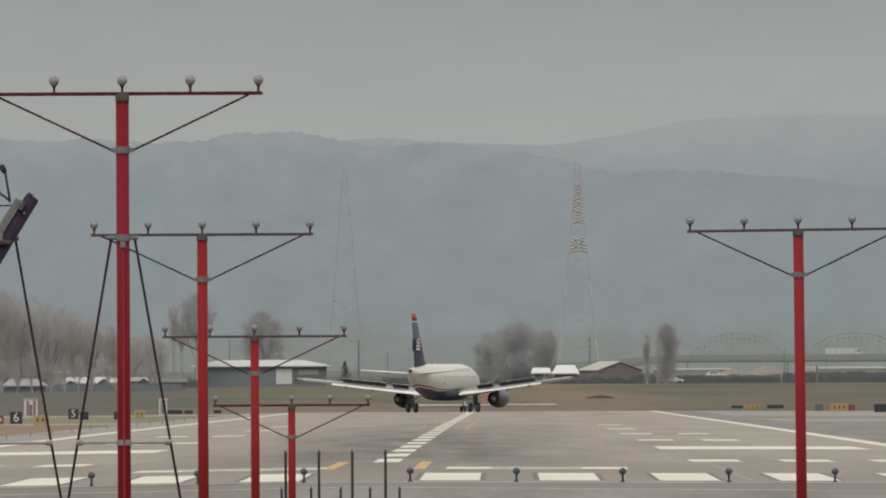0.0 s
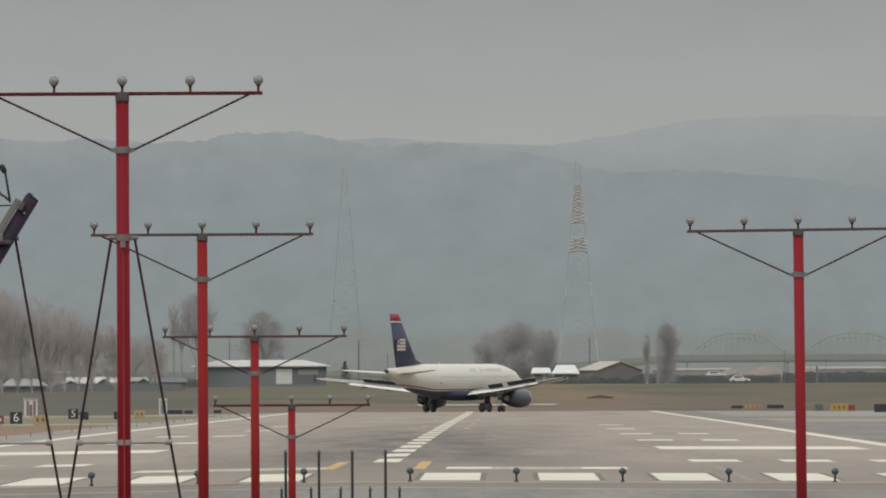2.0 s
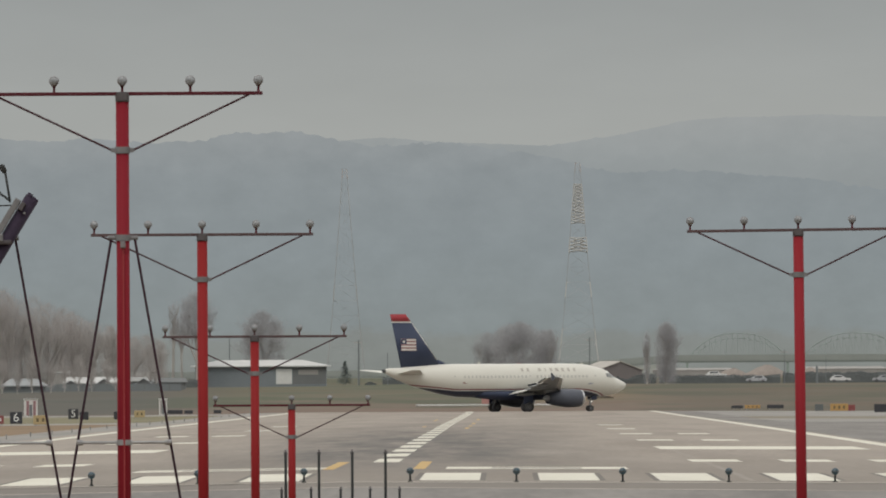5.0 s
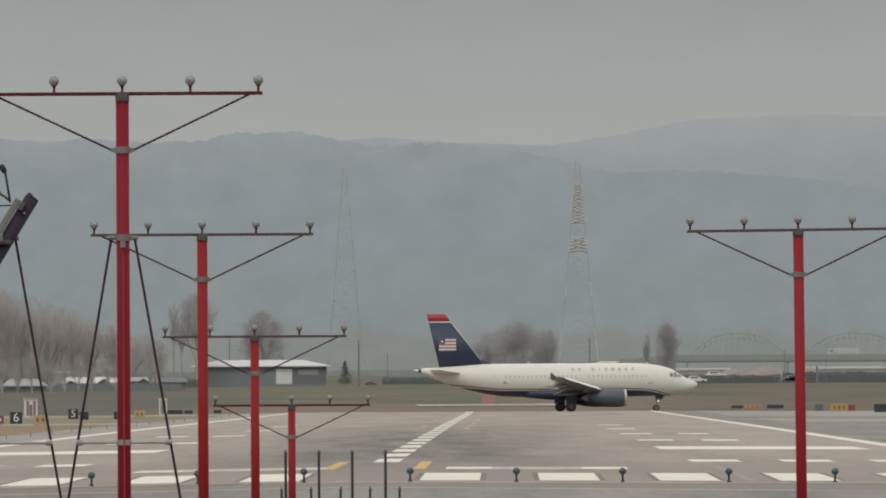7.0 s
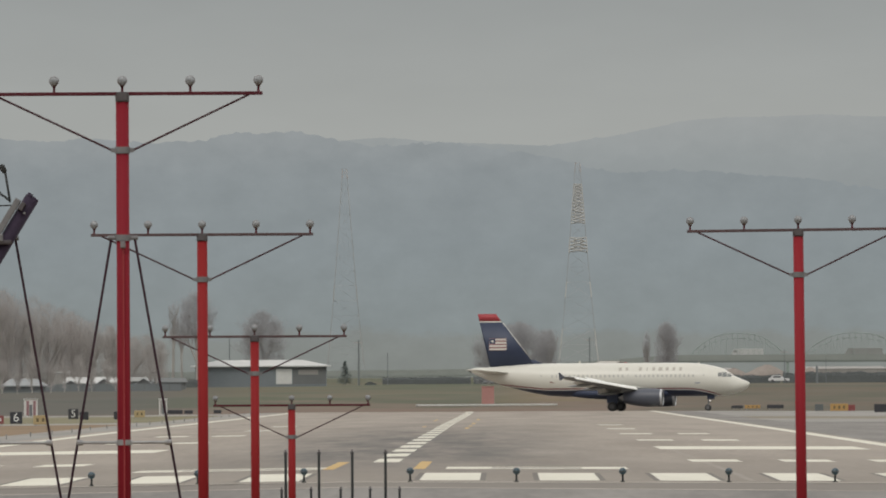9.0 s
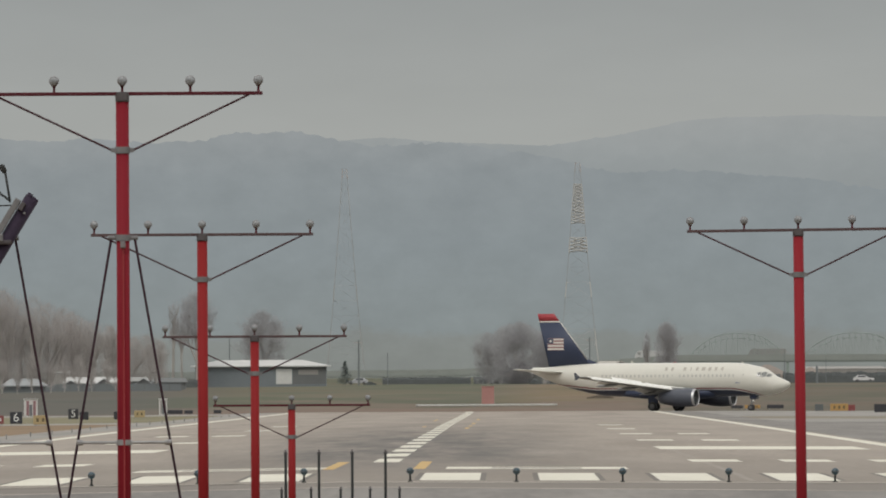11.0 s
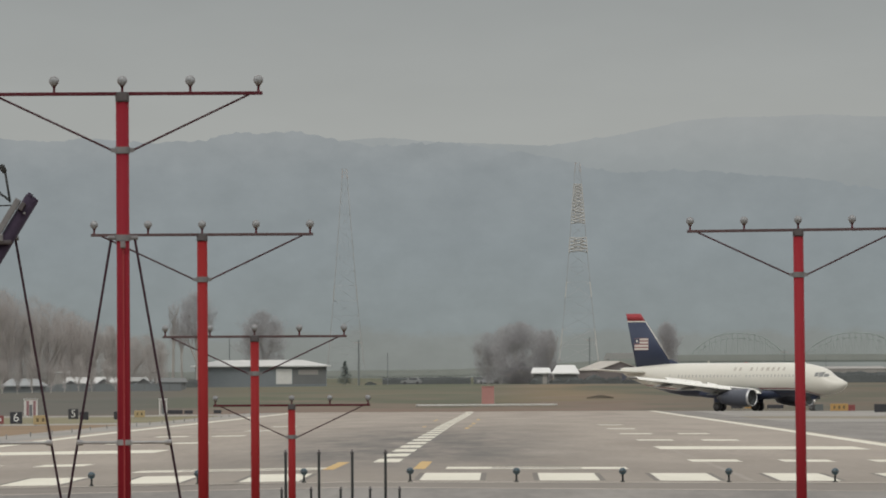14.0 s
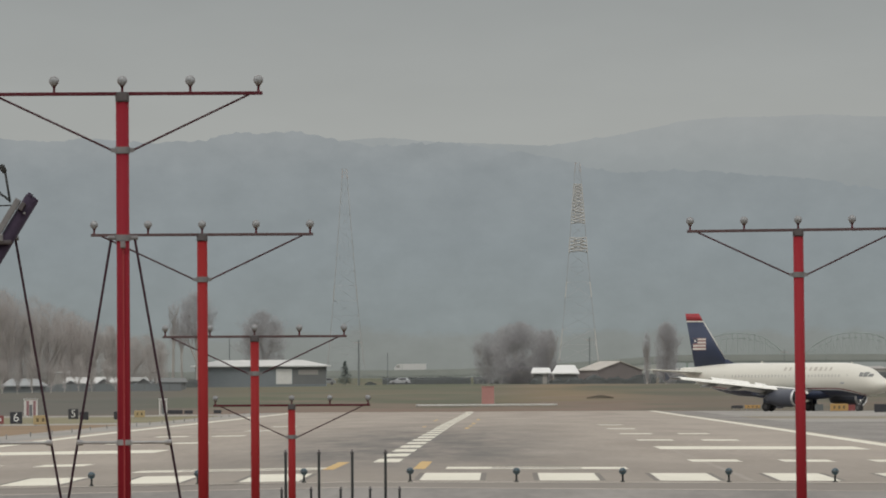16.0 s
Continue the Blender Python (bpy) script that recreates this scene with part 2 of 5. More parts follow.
M["post_black"] = surface("black_painted_post", (0.018, 0.02, 0.02), (0.042, 0.044, 0.042), 0.7, scale=3, fine=9, spec=0.15)
M["warm_red"] = surface("warm_red_paint", (0.200, 0.0135, 0.0160), (0.250, 0.0195, 0.020), 0.65, scale=4, fine=10, stretch=(1, 1, 0.3), bump=0.05, spec=0.14, spread=0.35)
M["bright_red"] = surface("bright_red_paint", (0.205, 0.0145, 0.0225), (0.255, 0.020, 0.0265), 0.65, scale=4, fine=10, stretch=(1, 1, 0.3), bump=0.05, spec=0.14, spread=0.35)
M["wall_blue"] = surface("blue_grey_siding", (0.15, 0.172, 0.185), (0.195, 0.215, 0.225), 0.8, scale=0.4, fine=9)
M["wall_deep"] = surface("deep_grey_siding", (0.122, 0.128, 0.128), (0.166, 0.172, 0.170), 0.85, scale=0.4, fine=9)
M["wall_brown"] = surface("brown_grey_siding", (0.168, 0.150, 0.146), (0.212, 0.190, 0.184), 0.85, scale=0.4, fine=9)
M["gravel"] = surface("pinkish_gravel", (0.20, 0.175, 0.155), (0.30, 0.262, 0.232), 0.95, scale=0.6, fine=7, bump=0.4, spec=0.1)
M["rim_grey"] = surface("dull_wheel_rim", (0.10, 0.10, 0.10), (0.16, 0.16, 0.16), 0.6, 0.2, scale=6, fine=6)
# navy and cowl paints are lightened to hold some haze
M["navy"] = surface("navy_aircraft_paint", (0.026, 0.036, 0.070), (0.037, 0.048, 0.088), 0.5, scale=0.5, fine=6, bump=0.0)
M["spoiler_shade"] = surface("shaded_spoiler_underside", (0.050, 0.053, 0.060), (0.075, 0.078, 0.085), 0.7, scale=1, fine=6, bump=0.0)
M["cowl"] = surface("dark_cowl_paint", (0.060, 0.066, 0.084), (0.082, 0.088, 0.108), 0.4, scale=0.5, fine=6, bump=0.0)
M["tail_red"] = surface("red_fin_tip_paint", (0.29, 0.030, 0.038), (0.34, 0.042, 0.05), 0.5, scale=0.6, fine=6, bump=0.0)
M["bare_metal"] = surface("bare_metal_lip", (0.46, 0.46, 0.47), (0.58, 0.58, 0.58), 0.42, 0.8, scale=1, fine=9, bump=0.0)
M["strut"] = surface("gear_strut_paint", (0.24, 0.24, 0.24), (0.34, 0.34, 0.335), 0.5, scale=3, fine=6)
M["dark_glass"] = surface("dark_window_glass", (0.05, 0.055, 0.06), (0.085, 0.09, 0.095), 0.15, scale=4, fine=4, bump=0.0, spec=0.8)
M["cockpit_glass"] = surface("grey_cockpit_glass", (0.15, 0.155, 0.15), (0.21, 0.215, 0.205), 0.2, scale=4, fine=4, bump=0.0, spec=0.7)
# cabin panes are paled towards the hull, haze put in their colour
M["cabin_glass"] = surface("grey_cabin_glass", (0.425, 0.418, 0.385), (0.485, 0.475, 0.44), 0.25, scale=4, fine=4, bump=0.0, spec=0.6)
M["red_mark"] = surface("brownish_mark_paint", (0.26, 0.17, 0.14), (0.32, 0.21, 0.18), 0.5, scale=3, fine=5, bump=0.0)
M["blue_mark"] = surface("blue_grey_mark_paint", (0.24, 0.26, 0.31), (0.30, 0.32, 0.37), 0.5, scale=3, fine=5, bump=0.0)
M["taxi_glow"] = surface("lit_taxi_lamp_glass", (0.8, 0.8, 0.78), (0.9, 0.9, 0.88), 0.3, bump=0.0)
M["taxi_glow"].node_tree.nodes["Principled BSDF"].inputs["Emission Color"].default_value = (1.0, 0.95, 0.85, 1)
M["taxi_glow"].node_tree.nodes["Principled BSDF"].inputs["Emission Strength"].default_value = 0.9
M["grey_mark"] = surface("grey_title_paint", (0.365, 0.34, 0.297), (0.435, 0.405, 0.357), 0.5, scale=3, fine=5, bump=0.0)
M["black_board"] = surface("black_sign_board", (0.022, 0.023, 0.027), (0.042, 0.042, 0.048), 0.6, scale=2, fine=6)
M["white_board"] = surface("white_board_paint", (0.52, 0.52, 0.50), (0.62, 0.62, 0.59), 0.65, scale=1.5, fine=7)
M["yellow_board"] = surface("yellow_sign_board", (0.33, 0.20, 0.072), (0.41, 0.255, 0.095), 0.6, scale=2, fine=6)
M["pale_yellow"] = surface("pale_yellow_board", (0.33, 0.255, 0.13), (0.40, 0.315, 0.17), 0.6, scale=2, fine=6)
M["worn_ink"] = surface("worn_dark_lettering", (0.09, 0.07, 0.04), (0.15, 0.115, 0.06), 0.7, scale=3, fine=6)
M["red_board"] = surface("red_sign_board", (0.17, 0.045, 0.045), (0.22, 0.06, 0.058), 0.6, scale=2, fine=6)
# far bark, twigs, needles and hedges carry haze as a paler colour
M["bark"] = surface("grey_bark", (0.31, 0.292, 0.272), (0.39, 0.37, 0.345), 0.95, scale=1, fine=8, spec=0.1)
M["twig"] = surface("bare_brown_twigs", (0.388, 0.356, 0.340), (0.467, 0.432, 0.415), 0.95, scale=0.3, fine=8, spec=0.1, bump=0.0)
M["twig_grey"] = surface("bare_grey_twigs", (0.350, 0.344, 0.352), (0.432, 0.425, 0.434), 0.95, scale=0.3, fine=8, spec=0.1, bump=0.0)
M["twig_dark"] = surface("dark_bare_twigs", (0.212, 0.210, 0.218), (0.282, 0.278, 0.286), 0.95, scale=0.3, fine=8, spec=0.1, bump=0.0)
M["shrub_brown"] = surface("dull_brown_shrub", (0.135, 0.116, 0.094), (0.18, 0.156, 0.126), 0.95, scale=0.25, fine=8, spec=0.1, bump=0.0)
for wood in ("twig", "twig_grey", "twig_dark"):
    # translucent share added to lighten the shade deep inside the crowns
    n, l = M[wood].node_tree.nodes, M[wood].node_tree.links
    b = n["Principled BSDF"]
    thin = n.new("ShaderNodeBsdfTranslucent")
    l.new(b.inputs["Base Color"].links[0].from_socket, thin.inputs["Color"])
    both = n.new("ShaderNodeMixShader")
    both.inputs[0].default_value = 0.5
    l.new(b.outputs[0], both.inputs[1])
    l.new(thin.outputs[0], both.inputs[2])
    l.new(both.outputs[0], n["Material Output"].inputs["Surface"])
M["needles"] = surface("dark_conifer_needles", (0.115, 0.14, 0.132), (0.155, 0.18, 0.168), 0.95, scale=0.6, fine=8, spec=0.1, bump=0.0)
M["hedge"] = surface("dark_hedge_leaves", (0.104, 0.113, 0.113), (0.136, 0.145, 0.144), 0.95, scale=0.25, fine=8, spec=0.1, bump=0.0)
M["roof_white"] = surface("pale_metal_roof", (0.43, 0.43, 0.42), (0.54, 0.54, 0.52), 0.65, scale=0.3, fine=9)
M["roof_tan"] = surface("tan_roof", (0.36, 0.335, 0.30), (0.45, 0.42, 0.38), 0.7, scale=0.3, fine=9)
M["wall_dark"] = surface("dark_siding", (0.14, 0.155, 0.16), (0.185, 0.20, 0.205), 0.8, scale=0.4, fine=9)
M["wall_pale"] = surface("pale_siding", (0.25, 0.24, 0.225), (0.32, 0.305, 0.285), 0.8, scale=0.4, fine=9)
# bridge and parapet colours sit near the hills behind, haze painted in
M["bridge"] = surface("hazed_green_steel", (0.232, 0.285, 0.252), (0.268, 0.318, 0.286), 0.7, scale=0.3, fine=9)
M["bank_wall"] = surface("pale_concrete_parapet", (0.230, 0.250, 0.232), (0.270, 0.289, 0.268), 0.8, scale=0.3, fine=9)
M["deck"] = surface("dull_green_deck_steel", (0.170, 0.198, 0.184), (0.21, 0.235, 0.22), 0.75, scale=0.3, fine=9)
# tower paints are drawn towards the hills' tone to paint in haze
M["pylon_dull"] = surface("hazier_white_tower_paint", (0.292, 0.300, 0.296), (0.325, 0.328, 0.320), 0.7, scale=0.3, fine=6)
M["pylon_orange"] = surface("hazed_orange_tip_paint", (0.36, 0.30, 0.26), (0.40, 0.335, 0.29), 0.7, scale=0.3, fine=6)
M["pylon_white"] = surface("hazed_white_tower_paint", (0.375, 0.37, 0.352), (0.425, 0.415, 0.395), 0.7, scale=0.3, fine=6)
M["pylon_red"] = surface("hazed_orange_tower_paint", (0.278, 0.290, 0.290), (0.304, 0.310, 0.308), 0.7, scale=0.3, fine=6)
M["car_white"] = surface("white_car_paint", (0.52, 0.52, 0.51), (0.60, 0.60, 0.59), 0.3, scale=1, fine=5, bump=0.0)
M["car_grey"] = surface("silver_car_paint", (0.32, 0.33, 0.34), (0.42, 0.43, 0.44), 0.3, 0.3, scale=1, fine=5, bump=0.0)
M["car_dull"] = surface("dull_grey_car_paint", (0.185, 0.195, 0.195), (0.225, 0.235, 0.232), 0.4, scale=1, fine=5, bump=0.0)
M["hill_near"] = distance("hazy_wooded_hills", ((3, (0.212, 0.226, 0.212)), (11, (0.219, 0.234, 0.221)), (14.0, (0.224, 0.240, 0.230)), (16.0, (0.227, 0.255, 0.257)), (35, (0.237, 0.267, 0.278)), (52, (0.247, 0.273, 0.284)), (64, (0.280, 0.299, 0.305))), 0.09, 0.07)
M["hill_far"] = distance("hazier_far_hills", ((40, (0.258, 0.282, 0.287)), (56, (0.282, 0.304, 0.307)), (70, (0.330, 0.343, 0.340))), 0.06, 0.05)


def runway_material():
    m = surface("grooved_asphalt_runway", (0.195, 0.165, 0.137), (0.338, 0.293, 0.247), 0.85, scale=0.22, fine=16, stretch=(1, 0.04, 1), world_space=True, spread=0.20)
    n, l = m.node_tree.nodes, m.node_tree.links
    b = n["Principled BSDF"]
    base = b.inputs["Base Color"].links[0].from_socket
    pos = n.new("ShaderNodeNewGeometry").outputs["Position"]
    sep = n.new("ShaderNodeSeparateXYZ")
    l.new(pos, sep.inputs[0])
    # paler outer lanes
    outer = n.new("ShaderNodeMapRange")
    outer.inputs["From Min"].default_value, outer.inputs["From Max"].default_value = 16.6, 17.0
    l.new(math_node(n, l, "ABSOLUTE", sep.outputs["X"]), outer.inputs["Value"])
    base = over(n, l, base, (0.315, 0.275, 0.232), math_node(n, l, "MULTIPLY", outer.outputs[0], 0.35))
    # darker colour towards the threshold
    near_tone = n.new("ShaderNodeMapRange")
    near_tone.inputs["From Min"].default_value, near_tone.inputs["From Max"].default_value = 260.0, 90.0
    l.new(sep.outputs["Y"], near_tone.inputs["Value"])
    base = over(n, l, base, (0.165, 0.143, 0.120), math_node(n, l, "MULTIPLY", near_tone.outputs[0], 0.4))
    # tyre rubber: broad dark lanes either side of the centreline in the touchdown stretch
    mp = n.new("ShaderNodeMapping")
    mp.inputs["Scale"].default_value = (0.4, 0.014, 1)
    l.new(pos, mp.inputs[0])
    t = n.new("ShaderNodeTexNoise")
    t.inputs["Scale"].default_value = 1.0
    t.inputs["Detail"].default_value = 8.0
    t.inputs["Roughness"].default_value = 0.68
    l.new(mp.outputs[0], t.inputs["Vector"])
    ax = math_node(n, l, "ABSOLUTE", sep.outputs["X"])
    lane = n.new("ShaderNodeMapRange")
    lane.inputs["From Min"].default_value, lane.inputs["From Max"].default_value = 9.5, 3.0
    l.new(ax, lane.inputs["Value"])
    along = n.new("ShaderNodeMapRange")
    along.inputs["From Min"].default_value, along.inputs["From Max"].default_value = 20.0, 220.0
    l.new(sep.outputs["Y"], along.inputs["Value"])
    off = n.new("ShaderNodeMapRange")
    off.inputs["From Min"].default_value, off.inputs["From Max"].default_value = 1100.0, 480.0
    l.new(sep.outputs["Y"], off.inputs["Value"])
    patch = n.new("ShaderNodeMapRange")
    patch.inputs["From Min"].default_value, patch.inputs["From Max"].default_value = 0.26, 0.60
    l.new(t.outputs["Fac"], patch.inputs["Value"])
    f = math_node(n, l, "MULTIPLY", math_node(n, l, "MULTIPLY", lane.outputs[0], patch.outputs[0]), math_node(n, l, "MULTIPLY", along.outputs[0], off.outputs[0]))
    f = math_node(n, l, "MULTIPLY", f, 0.85)
    l.new(over(n, l, base, (0.065, 0.062, 0.06), f), b.inputs["Base Color"])
    return m


M["runway"] = runway_material()


def livery_material():
    """White hull with a navy belly and a fine red line, split by height and falling towards the nose."""
    m = surface("aircraft_livery", (0.552, 0.536, 0.479), (0.626, 0.61, 0.546), 0.33, scale=0.3, fine=8, bump=0.0, spread=0.4)
    n, l = m.node_tree.nodes, m.node_tree.links
    b = n["Principled BSDF"]
    base = b.inputs["Base Color"].links[0].from_socket
    sep = n.new("ShaderNodeSeparateXYZ")
    l.new(n.new("ShaderNodeTexCoord").outputs["Object"], sep.inputs[0])
    ahead = math_node(n, l, "MAXIMUM", math_node(n, l, "SUBTRACT", sep.outputs["Y"], 8.3), 0.0)
    drop = math_node(n, l, "MULTIPLY", math_node(n, l, "POWER", ahead, 2.0), 0.045)
    behind = math_node(n, l, "MAXIMUM", math_node(n, l, "SUBTRACT", -8.5, sep.outputs["Y"]), 0.0)
    rise = math_node(n, l, "MULTIPLY", behind, 0.10)
    z = math_node(n, l, "SUBTRACT", math_node(n, l, "ADD", sep.outputs["Z"], drop), rise)
    red = math_node(n, l, "LESS_THAN", z, 2.77)
    pale = math_node(n, l, "LESS_THAN", z, 2.64)
    navy = math_node(n, l, "LESS_THAN", z, 2.52)
    c = over(n, l, base, (0.21, 0.05, 0.06), red)
    c = over(n, l, c, (0.66, 0.65, 0.62), pale)
    c = over(n, l, c, (0.034, 0.041, 0.070), navy)
    l.new(c, b.inputs["Base Color"])
    return m


M["livery"] = livery_material()


# ======== building helpers ========
def finish(bm, name, smooth=False):
    bmesh.ops.recalc_face_normals(bm, faces=bm.faces)
    me = bpy.data.meshes.new(name)
    bm.to_mesh(me)
    bm.free()
    if smooth:
        for p in me.polygons:
            p.use_smooth = True
    return me


def part(name, bm, material, parent=None, label="", smooth=False, at=None):
    me = finish(bm, name, smooth)
    me.materials.append(M[material])
    ob = new(name, me)
    ob.parent = parent
    if at:
        ob.matrix_basis = at
    if label:
        tagged(ob, label)
    return ob


def thing(name, label, category, at=None, group="", kind=""):
    ob = new(name)
    ob.empty_display_size = 0.2
    if at is not None:
        ob.matrix_basis = at
    return tagged(ob, label, category, group, kind)


def box(bm, x0, x1, y0, y1, z0, z1, bevel=0.0):
    r = bmesh.ops.create_cube(bm, size=1.0, matrix=Matrix.LocRotScale(((x0 + x1) / 2, (y0 + y1) / 2, (z0 + z1) / 2), None, (x1 - x0, y1 - y0, z1 - z0)))
    if bevel:
        edges = list({e for v in r["verts"] for e in v.link_edges})
        bmesh.ops.bevel(bm, geom=edges, offset=bevel, segments=1, affect="EDGES")
    return bm


def tube(bm, a, b, r0, r1=None, n=10):
    a, b = Vector(a), Vector(b)
    q = (b - a).to_track_quat("Z", "Y").to_matrix().to_4x4()
    bmesh.ops.create_cone(bm, cap_ends=True, segments=n, radius1=r0, radius2=r0 if r1 is None else r1, depth=(b - a).length, matrix=Matrix.Translation((a + b) / 2) @ q)
    return bm


def loft(bm, rings, cap=True):
    rows = [[bm.verts.new(p) for p in ring] for ring in rings]
    k = len(rows[0])
    for r0, r1 in zip(rows, rows[1:]):
        for i in range(k):
            bm.faces.new((r0[i], r0[(i + 1) % k], r1[(i + 1) % k], r1[i]))
    if cap:
        bm.faces.new(rows[0][::-1])
        bm.faces.new(rows[-1])
    return bm


def lathe(bm, profile, n=28, axis="Y"):
    """profile: (along, radius) pairs, turned about the axis; open where the profile starts and ends."""
    rings = []
    for s, r in profile:
        ring = []
        for i in range(n):
            a = 2 * math.pi * i / n
            u, v = r * math.cos(a), r * math.sin(a)
            ring.append({"X": (s, u, v), "Y": (u, s, v), "Z": (u, v, s)}[axis])
        rings.append(ring)
    return loft(bm, rings, cap=False)


def B():
    return bmesh.new()


# ======== ground, runway, pavements ========
def smooth01(t):
    t = min(1.0, max(0.0, t))
    return t * t * (3 - 2 * t)


def lie(x, y):
    """Height of the airfield: a crowned strip, a dip past the crest, then a long rise to the levee."""
    z = -0.006 * min(abs(x), 45) + 0.008 * max(-100.0, min(0.0, y))
    z -= 0.15 * smooth01((y - 500) / 1400) + 1.4 * smooth01((y - 1935) / 415)
    if y < 0:
        z -= 0.006 * min(abs(x), 24) * smooth01(-y / 15) * smooth01((y + 140) / 60)
    # a little more crown and cross-fall before and just past the threshold
    z += (1 - smooth01((y - 150) / 600)) * (0.02 - 0.003 * min(abs(x), 24) + 0.0022 * max(-24, min(24, x)) + 0.03 * smooth01(y / 45)) * smooth01((y + 140) / 60)
    # the far part is flatter along its middle
    z -= 0.13 * smooth01((y - 900) / 800) * max(0.0, 1 - abs(x) / 20)
    z += 5.05 * smooth01((y - 2700) / 1000) + 0.6 * smooth01((y - 3768) / 40) + 0.9 * smooth01((y - 3770) / 20)
    return z


def sheet(name, xs, ys, lift, material, label, category, kind="structure"):
    bm = B()
    rows = [[bm.verts.new((x, y, lie(x, y) + lift)) for x in xs] for y in ys]
    for r0, r1 in zip(rows, rows[1:]):
        for i in range(len(xs) - 1):
            bm.faces.new((r0[i], r0[i + 1], r1[i + 1], r1[i]))
    return tagged(part(name, bm, material), label, category, kind=kind)


near_ys = [15, 45, 80, 120, 170, 230, 300, 400] + [500 + 100 * i for i in range(15)]
far_ys = [1935 + 25 * i for i in range(17)] + [2400 + 50 * i for i in range(28)] + [3755, 3768, 3775, 3782, 3790, 3850, 3950, 4050, 4200, 4395]
sheet("ground", [-3000, -1500, -600, -200, -100, -60, -45, -30, -15, 0, 15, 30, 45, 60, 100, 200, 600, 1500, 3000], [-3000, -1200, -600, -130, -100, -70, -45, -28, -14, -7, 0] + near_ys + far_ys, -0.06, "grass", "flat field of dry brown winter grass", "ground")
sheet("runway", [-22.9, -11, 0, 11, 22.9], [0] + near_ys + far_ys[:17] + [2400, 2500, 2700, 2850], 0.0, "runway", "grey grooved asphalt runway with rubber marks", "runway")
sheet("blast_pad", [-24, -12, 0, 12, 24], [-14, -7, 0], 0.0, "blast_pad", "worn pale concrete pad before the runway threshold", "pavement")
sheet("overrun", [-24, -12, 0, 12, 24], [-130, -100, -70, -45, -28, -14], 0.0, "asphalt", "dark asphalt overrun before the runway", "pavement")
sheet("shoulder_left", [-27, -22.9], [0] + near_ys + [1935], -0.01, "shoulder", "weathered paved strip along the runway's edge", "pavement")
sheet("shoulder_right", [22.9, 27], [0] + near_ys + [1935], -0.01, "asphalt", "weathered paved strip along the runway's edge", "pavement")
for k, (y0, y1, mt, lb) in enumerate(((430, 1100, "asphalt", "dark patched asphalt taxiway"), (1100, 1290, "shoulder", "pale concrete apron strip"), (1450, 1960, "shoulder", "pale concrete taxiway that leaves the runway"))):
    sheet("taxiway_right_%d" % (k + 1), [27, 45, 95], [y0] + [y for y in near_ys if y0 < y < y1] + [y1], -0.02, mt, lb, "taxiway")
for k, (y0, y1) in enumerate(((1145, 1240), (1740, 1880))):
    sheet("taxiway_left_%d" % (k + 1), [-130, -45, -27], [y0] + [y for y in near_ys if y0 < y < y1] + [y1], -0.02, "shoulder", "pale concrete taxiway that meets the runway", "taxiway")
sheet("grass_strip_left", [-130, -45, -27], [300] + [y for y in near_ys if 300 < y < 1150] + [1150], -0.025, "tan_grass", "strip of pale tan mown grass", "grass")
sheet("grass_verge_left", [-130, -45, -27], [1240] + [y for y in near_ys if 1240 < y < 1740] + [1740], -0.025, "verge_grass", "strip of dull yellow-green grass between pavements", "grass")
sheet("grass_strip_right", [27, 45, 95], [1290, 1300, 1400, 1450], -0.025, "dull_grass", "strip of pale worn grass between pavements", "grass")


# out of view: pale ground added to brighten the masts' lower parts
sheet("bounce_grass_near", [-70, -30, 0, 30, 70], [-900, -500, -131], -0.03, "tan_grass", "unseen pale tan grass added to bounce light onto the masts", "grass")


def marking(name, rects, label, material="white_paint", group=""):
    bm = B()
    cut = []
    for x0, x1, y0, y1 in rects:
        ys = [y0] + [y for y in near_ys if y0 < y < y1] + [y1]
        cut.extend((x0, x1, a, b) for a, b in zip(ys, ys[1:]))
    for x0, x1, y0, y1 in cut:
        v = [bm.verts.new((x, y, lie(x, y) + 0.005)) for x, y in ((x0, y0), (x1, y0), (x1, y1), (x0, y1))]
        bm.faces.new(v)
    return tagged(part(name, bm, material), label, "marking", group, "structure")


for k in range(6):
    for s in (-1, 1):
        x = s * (1.753 + 3.505 * k)
        for e in (x, x + s * 1.753):
            u = -0.17 if e == min(x, x + s * 1.753) else 0.01
            marking("stripe_border", [(e + u, e + u + 0.16, 6.1, 51.8)], "dark border along a white threshold stripe", "dark_border", "stripe borders")
        marking("threshold_stripe", [(min(x, x + s * 1.753), max(x, x + s * 1.753), 6.1, 51.8)], "long white painted threshold stripe on the runway", group="threshold stripes")
for k, y in enumerate((152.4, 457.2, 609.6, 762.0, 914.4)):
    for i in range((3, 2, 2, 1, 1)[k]):
        for s in (-1, 1):
            a, b = s * (11.0 + 3.35 * i), s * (12.83 + 3.35 * i)
            marking("touchdown_bar", [(min(a, b), max(a, b), y, y + 22.9)], "white painted touchdown zone bar on the runway", group="touchdown bars")
for s in (-1, 1):
    a, b = s * 11.0, s * 20.1
    marking("aiming_point", [(min(a, b), max(a, b), 304.8, 350.5)], "broad white painted aiming block on the runway", group="aiming blocks")
    a, b = (21.65, 22.5) if s > 0 else (-20.9, -21.8)
    marking("edge_line", [(min(a, b), max(a, b), 1, 1934)], "continuous white painted runway edge line", group="edge lines")
for k in range(30):
    y = 143 + 60.96 * k
    marking("centre_dash", [(-0.46, 0.0, y, y + 36.6), (0.0, 0.46, y, y + 36.6)], "white painted centreline dash on the runway", group="centreline dashes")
